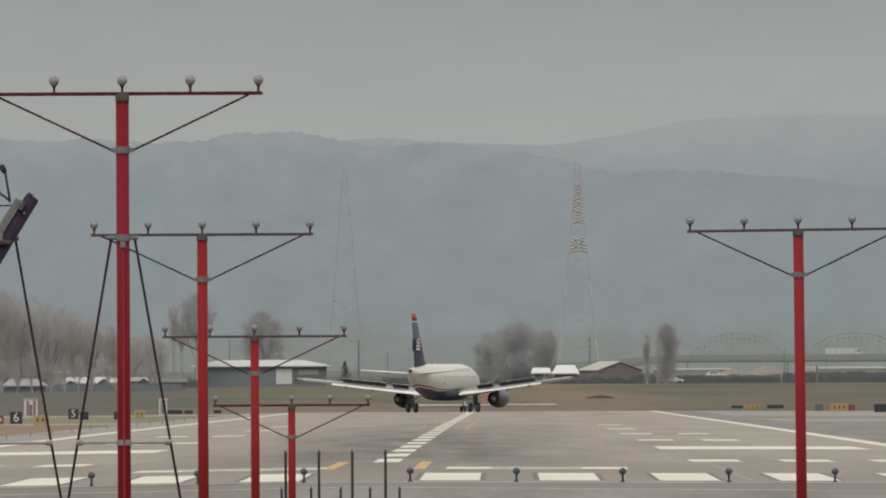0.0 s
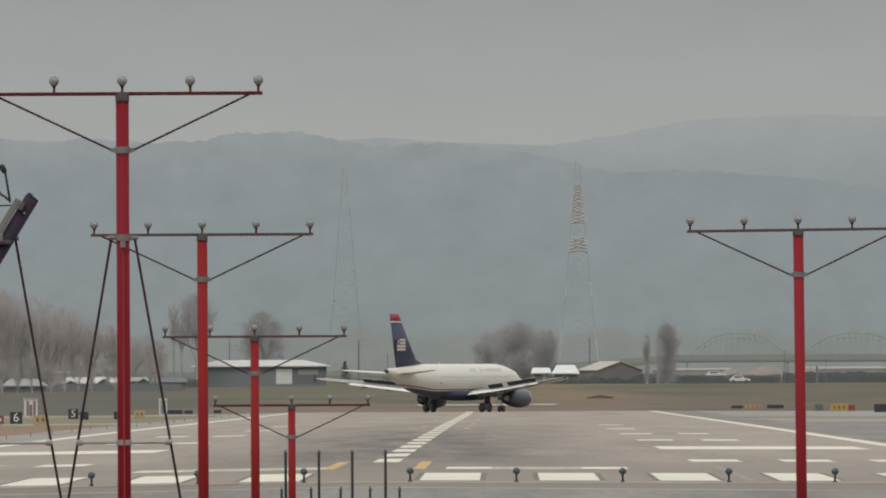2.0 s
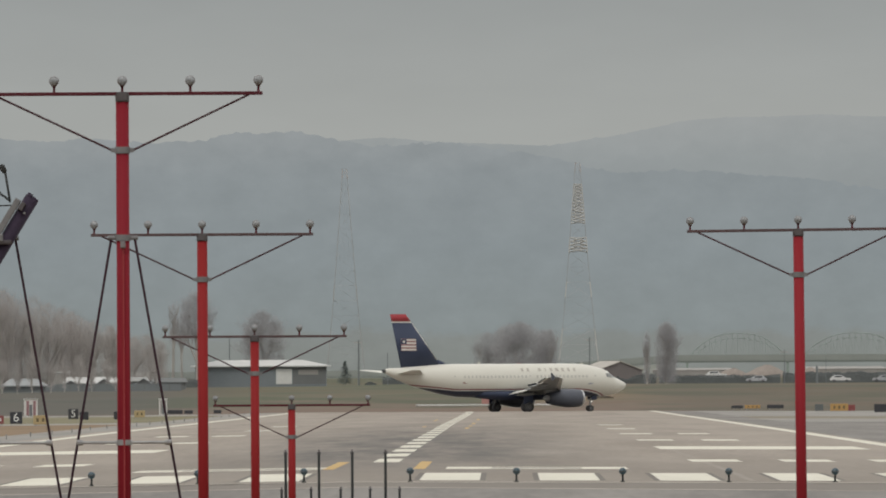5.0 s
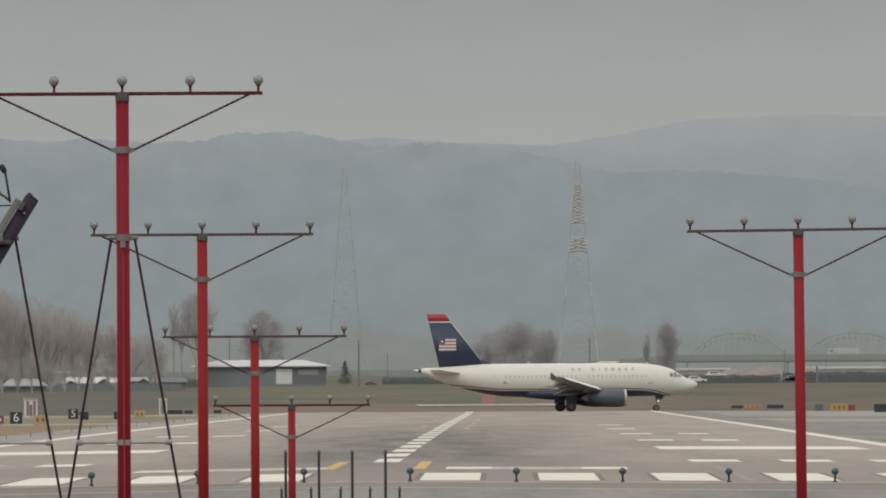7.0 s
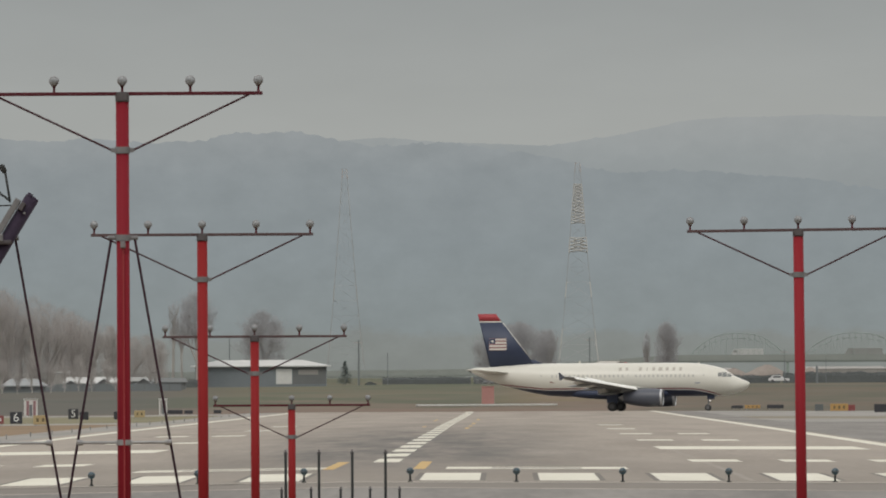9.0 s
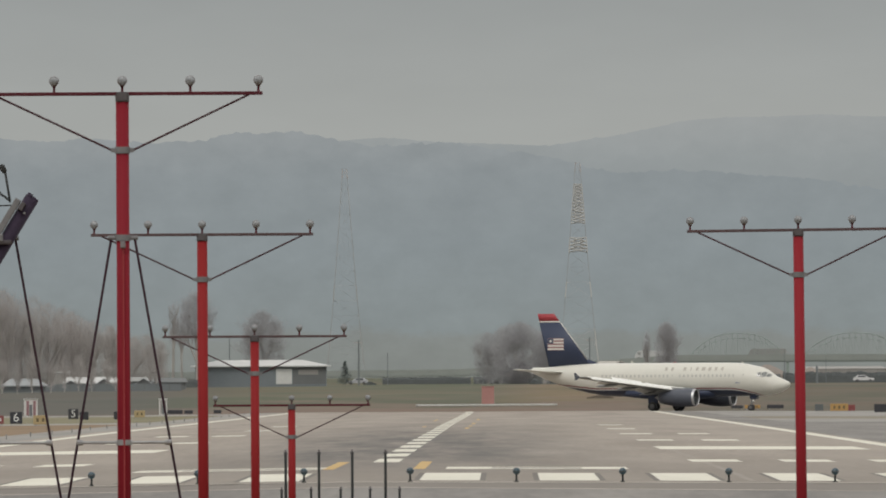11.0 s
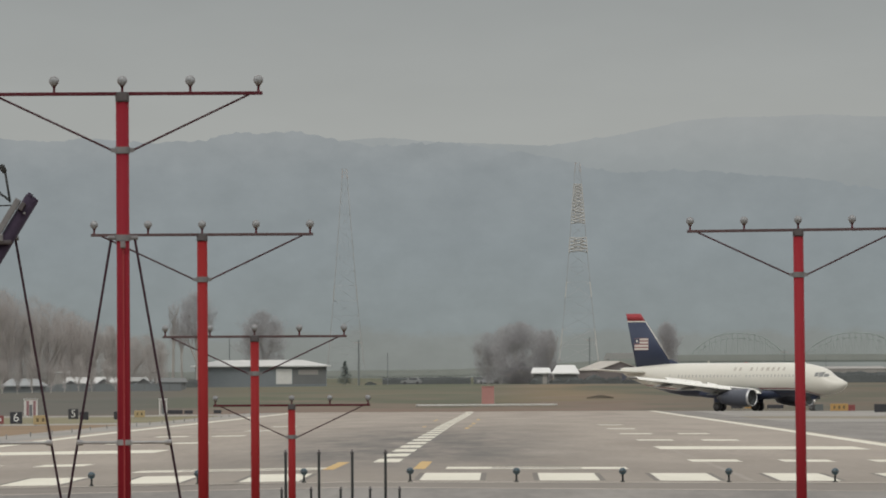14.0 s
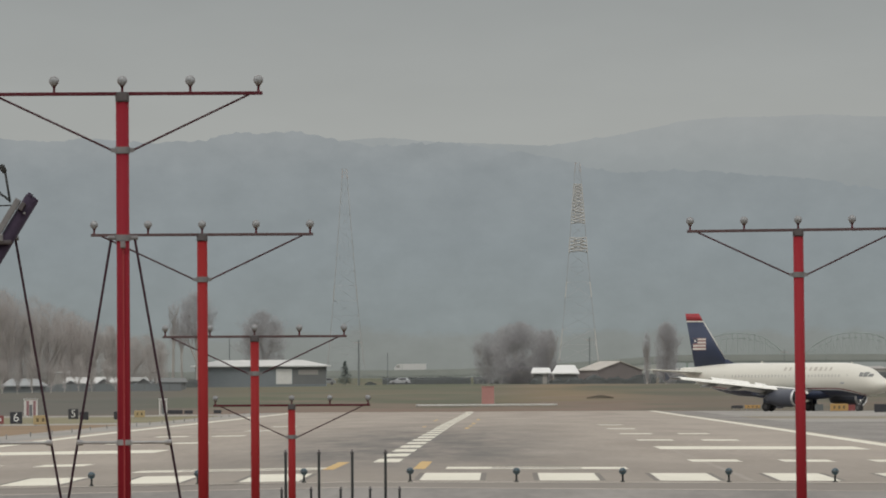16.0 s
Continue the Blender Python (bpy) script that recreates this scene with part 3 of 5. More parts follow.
for y0, y1 in ((-2.1, -0.9), (-13.6, -12.7)):
    marking("pavement_joint", [(x, x + 11.5, y0, y1) for x in (-23, -11.5, 0, 11.5)], "pale filled joint across the pavement", "pale_joint", "pavement joints")
marking("paving_seam", [(11.3, 11.52, 1, 300)], "pale seam along the runway's paving", "seam", "paving seams")
# the two figures of the runway's number, in plain strokes
marking("runway_figure", [(-8.0, -1.7, 83, 88), (-8.0, -6.4, 88, 92), (-8.0, -1.7, 92, 95), (-3.2, -1.7, 95, 98), (-8.0, -1.7, 98, 101.5)], "large white painted runway figure", group="runway figures")
marking("runway_figure", [(2.3, 8.3, 83, 87), (2.3, 3.8, 87, 98), (6.8, 8.3, 87, 98), (3.8, 6.8, 91, 94), (2.3, 8.3, 98, 101.5)], "large white painted runway figure", group="runway figures")
for x in (-1.55, 1.43):
    marking("yellow_line", [(x - 0.2, x + 0.2, 82, 150)], "short worn yellow painted line beside the centreline", "yellow_paint", "yellow lines")
for y0, y1, x in ((770, 815, 1.7), (860, 890, 1.8), (960, 1010, 1.85), (1180, 1250, 1.9), (840, 870, -1.4), (1150, 1220, -1.7)):
    marking("yellow_line", [(x - 0.13, x + 0.13, y0, y1)], "short worn yellow painted line beside the centreline", "yellow_paint", "yellow lines")


# ======== approach lights ========
def add_lamp(parent, x, z, tilt=0, k=1.0, lens="lamp_glass", stem="dark_red"):
    """A par lamp in a round housing on a short stem, facing down the approach. k: size."""
    part("lamp_stem", lathe(B(), [(0.0, 0.02 * k), (0.012 * k, 0.015 * k), (0.055 * k, 0.013 * k), (0.092 * k, 0.036 * k)], 10, "Z"), stem, parent, "", True, pose(x, 0, z))
    case = part("lamp_housing", lathe(B(), [(0.07, 0.008), (0.066, 0.03), (0.03, 0.047), (-0.02, 0.055), (-0.04, 0.055), (-0.042, 0.048)], 18), "lamp_case", parent, "grey metal lamp housing", True, pose(x, 0, z + 0.132 * k, tilt) @ Matrix.Scale(k, 4))
    part("lens", lathe(B(), [(-0.03, 0.052), (-0.043, 0.048), (-0.056, 0.030), (-0.060, 0.002)], 18), lens, case, "round clear glass lens", True)
    part("knuckle", box(B(), -0.022, 0.022, -0.02, 0.025, -0.075, -0.045, 0.006), "lamp_case", case)


def light_mast(x, y, top, lean=0.0, bar="bar_brown", paint="red"):
    root = thing("approach_light_mast", "red painted approach light mast with five lamps on a crossbar", "light mast", pose(x, y, 0, 0, lean), "approach light masts")
    g = lie(x, y) - 0.06
    r = 0.075
    part("footing", box(B(), -0.35, 0.35, -0.35, 0.35, g - 0.1, g + 0.12, 0.02), "blast_pad", root, "square concrete footing")
    part("pole", tube(B(), (0, 0, g + 0.1), (0, 0, top - 0.06), r, r * 0.97, 20), paint, root, "round red painted pole", True)
    part("pole_cap", box(tube(B(), (0, 0, top - 0.09), (0, 0, top + 0.012), r * 1.04, n=16), -0.06, 0.06, -0.09, -0.06, top - 0.08, top + 0.02, 0.005), "cap_grey", root, "dark cap bracket")
    part("crossbar", box(B(), -1.57, 1.57, -0.02, 0.02, top - 0.02, top + 0.02, 0.004), bar, root, "square steel crossbar")
    zb = top - 0.63
    part("collar", tube(box(B(), -0.13, 0.13, -0.02, 0.02, zb - 0.025, zb + 0.025, 0.004), (0, 0, zb - 0.038), (0, 0, zb + 0.038), r * 1.12, n=18), "rail_grey", root, "galvanised clamp collar")
    for s in (-1, 1):
        part("brace", tube(B(), (s * 0.12, 0, zb), (s * 1.42, 0, top - 0.015), 0.012, n=8), "brace_dark", root, "thin diagonal brace")
    for k in range(-2, 3):
        add_lamp(root, k * 0.762, top + 0.015, 4)
    return root


light_mast(0, -365.76, 6.01, bar="dark_red")
light_mast(0, -304.8, 4.88, paint="warm_red")
light_mast(8.45, -304.8, 4.90, -0.45, paint="bright_red")
light_mast(0, -243.84, 3.59, paint="warm_red")
light_mast(0, -182.88, 2.365, bar="dark_red", paint="warm_red")


def hinge_frame(x, y, mast):
    """Two splayed legs with a tie rod that carry a tilting mast."""
    root = thing("tilting_mast_frame", "dark red tubular leg frame beside a tilting mast", "support frame", pose(x, y, 0), "mast frames")
    g = lie(x, y) - 0.06
    for s in (-1, 1):
        foot = s * (0.13 + (4.37 - g) * 0.171)
        part("leg", tube(B(), (s * 0.13, 0.0, 4.40), (foot, 0.0, g), 0.0145, n=10), "leg_paint", root, "thin splayed dark red leg", True)
        part("foot_plate", box(B(), foot - 0.15, foot + 0.15, -0.15, 0.15, g - 0.05, g + 0.03, 0.01), "galv", root)
        part("tie_clamp", tube(B(), (s * 0.46, -0.03, 2.11), (s * 0.53, -0.03, 2.11), 0.032, n=10), "galv", root)
    part("tie_rod", tube(B(), (-0.5, -0.03, 2.11), (0.5, -0.03, 2.11), 0.016, n=8), "galv", root, "horizontal galvanised tie rod")
    part("hinge_head", tube(tube(B(), (-0.17, 0.0, 4.40), (0.17, 0.0, 4.40), 0.024, n=10), (0, 0, 4.365), (0, 0, 4.435), 0.088, n=16), "rail_grey", root, "hinge head with pin")
    part("hinge_lug", box(B(), -0.03, 0.03, -0.13, -0.09, 4.28, 4.36, 0.01), "lamp_case", root)
    if mast:
        part("mast_clamp", tube(B(), (0, 0, 2.08), (0, 0, 2.14), 0.09, n=16), "galv", root)
        # the rail's lighter red paints a highlight down the mast
        part("guide_rail", box(B(), -0.005, 0.012, -0.095, -0.072, 0.3, 4.28), "rail_red", root, "slim guide rail in lighter red as the mast's highlight")
    else:
        # the mast itself lies tipped over on the hinge
        d = Vector((0.615, 0.0, 1.0)).normalized()
        side = Vector((-d.z, 0.0, d.x))
        o = Vector((0.325, -0.14, 4.85))
        turned = d.to_track_quat("Z", "Y").to_matrix().to_4x4()
        part("tipped_pole", tube(B(), o - d * 5.4, o, 0.084, 0.080, 18), "dark_purple", root, "dark tipped mast pole", True)
        part("tipped_rail", box(B(), -0.036, 0.036, -0.036, 0.036, -1.6, 0.0, 0.008), "rail_grey", root, "grey box rail along the tipped pole", at=Matrix.Translation(o - d * 0.09 + side * 0.122 + Vector((0, -0.05, 0))) @ turned)
        part("end_lug", tube(B(), o - d * 0.03 + side * 0.036, o + d * 0.035 + side * 0.036, 0.040, 0.030, 12), "dark_purple", root, "round lug on the pole's end", True)
        part("end_lug", tube(B(), o - d * 0.03 - side * 0.030, o + d * 0.018 - side * 0.040, 0.042, 0.036, 12), "dark_purple", root, "round lug on the pole's end", True)
        part("rail_bracket", box(B(), -0.10, 0.05, -0.03, 0.03, -0.05, 0.05, 0.01), "cap_grey", root, "bracket between rail and pole", at=Matrix.Translation(o - d * 0.14 + side * 0.05 + Vector((0, -0.07, 0))) @ turned)
        part("bolt", tube(B(), o - d * 0.20 + Vector((0.02, -0.10, 0)), o - d * 0.20 + Vector((0.02, -0.06, 0)), 0.014, n=8), "galv", root)
        part("pivot_clamp", box(B(), -0.16, 0.10, -0.28, -0.02, 4.33, 4.38, 0.012), "cap_grey", root)
        part("clamp_plate", box(B(), -0.13, 0.0, -0.30, -0.26, 4.36, 4.45, 0.012), "rail_grey", root)
        foot, head = o + Vector((-0.245, -0.05, -0.05)), o + Vector((-0.300, -0.05, 0.29))
        part("cross_rod", tube(B(), foot, head, 0.013, n=8), "post_black", root, "thin dark rod beside the pole's end", True)
        part("rod_clamp", lathe(B(), [(-0.05, 0.012), (-0.03, 0.028), (0.03, 0.036), (0.06, 0.014)], 14, "Z"), "post_black", root, "round clamp", True, pose(head.x - 0.02, head.y, head.z + 0.03, 0, -30))
        sag = [Vector((-0.07 + 0.030 * k, o.y - 0.06, o.z + 0.075 - 0.023 * k + 0.012 * (k % 2))) for k in range(6)]
        bm = B()
        for a, b in zip(sag, sag[1:]):
            tube(bm, a, b, 0.012, n=6)
        part("cable", bm, "post_black", root, "short kinked cable")
        part("cable", tube(B(), foot + Vector((-0.25, 0, -0.045)), foot + Vector((0.02, 0, -0.03)), 0.008, n=6), "post_black", root)
    return root


hinge_frame(0.0, -365.76, True)
hinge_frame(-1.335, -365.76, False)


def light_post(x, y, top):
    root = thing("approach_light_post", "slim dark steel post with an approach lamp", "light post", pose(x, y, 0), "approach light posts")
    g = lie(x, y)
    part("base_plate", box(B(), -0.12, 0.12, -0.12, 0.12, g - 0.02, g + 0.025, 0.006), "galv", root)
    part("pole", tube(B(), (0, 0, g), (0, 0, top), 0.031, n=12), "post_black", root, "", True)
    part("collar", tube(B(), (0, 0, top - 0.05), (0, 0, top), 0.042, n=12), "cap_grey", root)
    add_lamp(root, 0, top - 0.035, 3, 0.55, "lamp_case", "post_black")


for k in range(-2, 3):
    light_post(k * 0.762 - 0.01, -121.92, 1.24)
    light_post(k * 0.762, -60.96, 0.10)


def threshold_light(x):
    root = thing("threshold_light", "dark blue-green runway threshold lamp on a short stem", "runway light", pose(x, -1.2, lie(x, 0)), "threshold lights")
    part("base", tube(B(), (0, 0, -0.01), (0, 0, 0.03), 0.08, 0.06, 14), "post_black", root)
    part("stem", tube(B(), (0, 0, 0.02), (0, 0, 0.26), 0.033, 0.028, 10), "post_black", root)
    part("body", lathe(B(), [(0.20, 0.02), (0.215, 0.055), (0.25, 0.092), (0.30, 0.108), (0.35, 0.098), (0.39, 0.065), (0.41, 0.01)], 18, "Z"), "green_glass", root, "round dark green glass body", True)
    part("ring", lathe(B(), [(0.285, 0.100), (0.29, 0.113), (0.31, 0.113), (0.315, 0.100)], 18, "Z"), "dark_post", root)


for k in range(-3, 7):
    threshold_light(-1.524 + 3.048 * k)


def edge_light(x, y):
    root = thing("edge_light", "small runway edge lamp on a stake", "runway light", pose(x, y, lie(x, y) - 0.02), "runway edge lights")
    part("stake", tube(B(), (0, 0, -0.02), (0, 0, 0.2), 0.02, n=8), "dark_post", root)
    part("globe", lathe(B(), [(0.19, 0.02), (0.21, 0.045), (0.27, 0.045), (0.30, 0.01)], 10, "Z"), "lamp_case", root, "small clear glass globe", True)


for k in range(1, 30):
    edge_light(-24.7, 60.96 * k)


# ======== airliner: x to its right, y ahead, z up; origin on the ground between the main wheels ========
NOSE = 16.1


def hull_ring(s, top, low, wide, n=40):
    zc, h = (top + low) / 2, (top - low) / 2
    return [(wide * math.sin(2 * math.pi * i / n), NOSE - s, zc + h * math.cos(2 * math.pi * i / n)) for i in range(n)]


HULL = ((0.0, 3.22, 3.18, 0.02), (0.12, 3.42, 2.92, 0.28), (0.5, 3.60, 2.58, 0.62), (1.0, 3.80, 2.32, 0.92), (1.85, 4.18, 2.05, 1.28), (2.4, 4.55, 1.95, 1.45), (2.9, 4.92, 1.88, 1.58), (3.5, 5.17, 1.83, 1.70), (4.25, 5.36, 1.80, 1.80), (5.6, 5.62, 1.77, 1.92), (7.0, 5.75, 1.76, 1.97), (8.5, 5.78, 1.76, 1.975), (12.0, 5.78, 1.76, 1.975), (16.0, 5.78, 1.76, 1.975), (20.0, 5.78, 1.76, 1.975), (22.0, 5.78, 1.76, 1.975), (24.0, 5.78, 1.86, 1.93), (26.0, 5.74, 2.18, 1.78), (27.6, 5.66, 2.56, 1.58), (30.0, 5.48, 3.20, 1.17), (32.0, 5.31, 3.92, 0.74), (33.0, 5.32, 4.38, 0.45), (33.6, 5.22, 4.68, 0.25), (33.84, 5.10, 4.82, 0.13))


def hull_at(s):
    for a, b in zip(HULL, HULL[1:]):
        if a[0] <= s <= b[0]:
            t = (s - a[0]) / (b[0] - a[0])
            return [u + (v - u) * t for u, v in zip(a, b)][1:]


def hull_x(s, z):
    top, low, wide = hull_at(s)
    k = (z - (top + low) / 2) / ((top - low) / 2)
    return wide * math.sqrt(max(0.0, 1 - k * k))


def foil(x, s, chord, z, thick, upright=False, n=9):
    """An airfoil ring at one station; s: leading edge behind the nose."""
    pts = []
    for i in range(n):
        u = (1 - math.cos(math.pi * i / (n - 1))) / 2
        pts.append((u, 0.6 * thick * (2.6 * math.sqrt(u) * (1 - u) + 0.15 * (1 - u) * u)))
    for i in range(n - 2, 0, -1):
        u = (1 - math.cos(math.pi * i / (n - 1))) / 2
        pts.append((u, -0.4 * thick * (2.6 * math.sqrt(u) * (1 - u))))
    if upright:
        return [(x + v * 0.9, NOSE - s - u * chord, z) for u, v in pts]
    return [(x, NOSE - s - u * chord, z + v) for u, v in pts]


def airliner():
    root = thing("airliner", "white twin-engine airliner with navy belly and navy tail", "airplane")
    part("fuselage", loft(B(), [hull_ring(*h) for h in HULL]), "livery", root, "white fuselage with a navy belly and thin red line", True)
    belly = ((-1, 2.35), (-0.92, 1.75), (-0.6, 1.45), (0, 1.38), (0.6, 1.45), (0.92, 1.75), (1, 2.35), (0.5, 2.6), (-0.5, 2.6))
    part("belly_fairing", loft(B(), [[(x * w, NOSE - st, 2.6 - (2.6 - z) * k) for x, z in belly] for st, w, k in ((8.8, 0.5, 0.5), (10.0, 1.5, 0.82), (11.4, 2.02, 0.96), (12.8, 2.08, 1.0), (16.8, 2.08, 1.0), (18.6, 2.0, 0.93), (20.4, 1.6, 0.80), (22.4, 0.6, 0.55))]), "navy", root, "navy belly fairing between the wings", True)
    for s in (-1, 1):
        # wing
        sec = ((1.5, 10.9, 6.3, 2.32, 0.85), (2.6, 11.6, 5.4, 2.40, 0.72), (6.4, 13.6, 3.5, 2.86, 0.46), (11.5, 16.45, 2.55, 3.48, 0.30), (16.4, 19.15, 1.7, 4.05, 0.19), (16.9, 19.5, 1.35, 4.12, 0.12))
        wing = part("wing", loft(B(), [foil(s * x, le, c, z, th) for x, le, c, z, th in sec]), "wing_grey", root, "swept light grey wing", True)
        slat = []
        for x, le, c, z, th in sec[1:5]:
            k = 0.58 + 0.17 * c
            slat.append([(s * x, NOSE - le + 0.54 * k, z - 0.21 * k), (s * x, NOSE - le + 0.30 * k, z + 0.02 * k), (s * x, NOSE - le - 0.22 * k, z + 0.20 * k), (s * x, NOSE - le - 0.22 * k, z + 0.15 * k), (s * x, NOSE - le + 0.22 * k, z - 0.02 * k), (s * x, NOSE - le + 0.48 * k, z - 0.23 * k)])
        part("slat", loft(B(), slat), "slat_white", wing, "pale drooped leading edge slat")
        part("flap", loft(B(), [[(s * x, NOSE - le, z), (s * x, NOSE - le - c, z - 0.24 * c - 0.12), (s * x, NOSE - le - c, z - 0.24 * c - 0.16), (s * x, NOSE - le, z - 0.14)] for x, le, c, z in ((2.3, 16.75, 1.1, 2.46), (6.4, 16.8, 0.85, 2.90), (12.8, 19.25, 0.6, 3.66))]), "slat_white", wing, "pale trailing flap")
        # ground spoilers, raised: pale above, with shade painted as a dark panel below
        def wing_at(x):
            for a, b in zip(sec, sec[1:]):
                if a[0] <= x <= b[0]:
                    t = (x - a[0]) / (b[0] - a[0])
                    return [p + (q - p) * t for p, q in zip(a, b)]
        for x0, x1 in ((4.2, 6.15), (6.95, 8.13), (8.16, 9.34), (9.37, 10.55), (10.58, 11.75)):
            rings, dark = [], []
            for x in (x0, x1):
                _, le, c, z, th = wing_at(x)
                st = le + c - 1.32
                u = (st - le) / c
                y, z = NOSE - st, z + 0.6 * th * (2.6 * math.sqrt(u) * (1 - u) + 0.15 * (1 - u) * u) - 0.01
                a, b = -0.72 * math.cos(radians(40)), 0.72 * math.sin(radians(40))
                p, q = -math.sin(radians(40)), -math.cos(radians(40))
                rings.append([(s * x, y, z), (s * x, y + a, z + b), (s * x, y + a + 0.02 * p, z + b + 0.02 * q), (s * x, y + 0.04 * p, z + 0.04 * q)])
                dark.append([(s * x, y + 0.05 * a + 0.05 * p, z + 0.05 * b + 0.05 * q), (s * x, y + 0.97 * a + 0.03 * p, z + 0.97 * b + 0.03 * q), (s * x, y + 0.97 * a + 0.045 * p, z + 0.97 * b + 0.045 * q), (s * x, y + 0.05 * a + 0.08 * p, z + 0.05 * b + 0.08 * q)])
            flap = part("spoiler", loft(B(), rings), "slat_white", wing, "raised pale spoiler panel with shade painted underneath")
            part("underside", loft(B(), dark), "spoiler_shade", flap, "spoiler underside in a painted shade colour")
        part("aileron", loft(B(), [[(s * x, NOSE - le, z), (s * x, NOSE - le - c, z - 0.02), (s * x, NOSE - le - c, z - 0.05), (s * x, NOSE - le, z - 0.06)] for x, le, c, z in ((13.0, 19.3, 0.45, 3.68), (16.2, 20.6, 0.32, 4.04))]), "white_gloss", wing)
        for x, le, z in ((4.1, 15.0, 2.28), (8.3, 16.3, 2.92), (11.2, 17.6, 3.28)):
            part("flap_fairing", lathe(B(), [(0.1, 0.02), (-0.5, 0.16), (-1.5, 0.20), (-2.4, 0.11), (-2.9, 0.02)], 10), "wing_grey", wing, "", True, pose(s * x, NOSE - le, z - 0.08, 4))
        part("wingtip_fence", loft(B(), [[(s * (16.95 + dx), NOSE - a, 4.12 + z), (s * (17.0 + dx), NOSE - b, 4.12 + z), (s * (17.02 + dx), NOSE - b, 4.12 + z), (s * (16.97 + dx), NOSE - a, 4.12 + z)] for dx, a, b, z in ((0.06, 20.62, 20.8, 0.52), (0.02, 20.1, 20.75, 0.05), (0.02, 20.1, 20.75, -0.05), (0.05, 20.5, 20.7, -0.38))]), "cowl", wing, "small dark wingtip fence")
        # engine
        ex, ez, es = s * 5.75, 1.62, 9.75
        eng = part("engine", lathe(B(), [(-0.10, 0.90), (-0.6, 0.86), (-0.6, 0.30), (-0.05, 0.02)], 28), "dark_post", root, "turbofan engine with a dark fan face", True, pose(ex, NOSE - es, ez))
        part("nacelle", lathe(B(), [(-0.25, 1.02), (-0.9, 1.10), (-1.9, 1.11), (-2.9, 1.02), (-3.9, 0.84), (-4.7, 0.66), (-4.72, 0.60), (-4.0, 0.72)], 32), "cowl", eng, "dark navy engine cowl", True)
        part("inlet_lip", lathe(B(), [(-0.55, 0.88), (-0.15, 0.90), (-0.02, 0.93), (0.0, 0.965), (-0.04, 1.0), (-0.27, 1.025)], 32), "bare_metal", eng, "bright bare metal inlet lip", True)
        part("exhaust_cone", lathe(B(), [(-4.0, 0.45), (-4.8, 0.40), (-5.4, 0.05)], 20), "strut", eng, "", True)
        part("pylon", loft(B(), [[(ex - 0.16, NOSE - a, z), (ex + 0.16, NOSE - a, z), (ex + 0.12, NOSE - b, z), (ex - 0.12, NOSE - b, z)] for a, b, z in ((11.0, 15.0, 2.3), (10.9, 14.6, 2.70), (13.0, 14.2, 2.85))]), "wing_grey", root, "engine pylon")
        # tailplane
        part("tailplane", loft(B(), [foil(s * x, le, c, z, th) for x, le, c, z, th in ((0.5, 28.55, 3.7, 4.60, 0.36), (3.2, 30.4, 2.5, 4.82, 0.24), (6.1, 32.3, 1.35, 5.06, 0.12), (6.25, 32.6, 0.9, 5.07, 0.05))]), "white_gloss", root, "white tailplane", True)
        # cabin windows, doors and titles
        for i in range(33):
            st = 6.6 + 0.533 * i
            if 13.9 < st < 15.1:
                continue
            z = 4.22
            part("cabin_window", box(B(), -0.012, 0.012, -0.105, 0.105, -0.15, 0.15, 0.02), "cabin_glass", root, at=pose(s * (hull_x(st, z) + 0.004), NOSE - st, z, 0, -s * 11))
        for kind, st, w, z0, z1 in (("cabin_door", 5.35, 0.82, 3.05, 4.85), ("cabin_door", 25.0, 0.8, 3.15, 4.85), ("overwing_exit", 14.5, 0.55, 3.6, 4.6)):
            bm = B()
            grid = [[bm.verts.new((s * (hull_x(st + (i / 2 - 1) * w / 2, z0 + (z1 - z0) * j / 8) + 0.012), NOSE - st - (i / 2 - 1) * w / 2, z0 + (z1 - z0) * j / 8)) for j in range(9)] for i in range(5)]
            for i in range(4):
                for j in range(8):
                    bm.faces.new((grid[i][j], grid[i + 1][j], grid[i + 1][j + 1], grid[i][j + 1]))
            door = part(kind, bm, "livery", root, "white cabin door flush with the hull" if kind == "cabin_door" else "", True)
            part("door_window", box(B(), -0.008, 0.008, -0.08, 0.08, -0.08, 0.08, 0.004), "cabin_glass", door, at=pose(s * (hull_x(st, 4.3) + 0.014), NOSE - st, 4.3, 0, -s * 12))
        # cockpit panes, each curved with the hull
        for a, b, z0, z1 in ((2.12, 2.60, 4.06, 4.44), (2.66, 3.16, 4.06, 4.62), (3.22, 3.66, 4.10, 4.58)):
            bm = B()
            grid = []
            for i in range(5):
                st = a + (b - a) * i / 4
                zt = min(z1, hull_at(st)[0] - 0.10)
                grid.append([bm.verts.new((s * (hull_x(st, z0 + (zt - z0) * j / 4) + 0.025), NOSE - st + 0.02, z0 + (zt - z0) * j / 4)) for j in range(5)])
            for i in range(4):
                for j in range(4):
                    bm.faces.new((grid[i][j], grid[i + 1][j], grid[i + 1][j + 1], grid[i][j + 1]))
            part("cockpit_pane", bm, "cockpit_glass", root, "dark cockpit window pane", True)
        # title in two groups of plain bars, read from the tail on one side and from the nose on the other
        for i, w in enumerate((0.34, 0.30, 0.0, 0.36, 0.14, 0.32, 0.46, 0.36, 0.32, 0.30)):
            if w:
                st = 15.45 - 0.81 * i if s > 0 else 8.2 + 0.81 * i
                part("title_bar", box(B(), -0.01, 0.01, -w / 2, w / 2, -0.25, 0.25, 0.004), "grey_mark", root, at=pose(s * (hull_x(st, 5.04) + 0.006), NOSE - st, 5.04, 0, -s * 37))
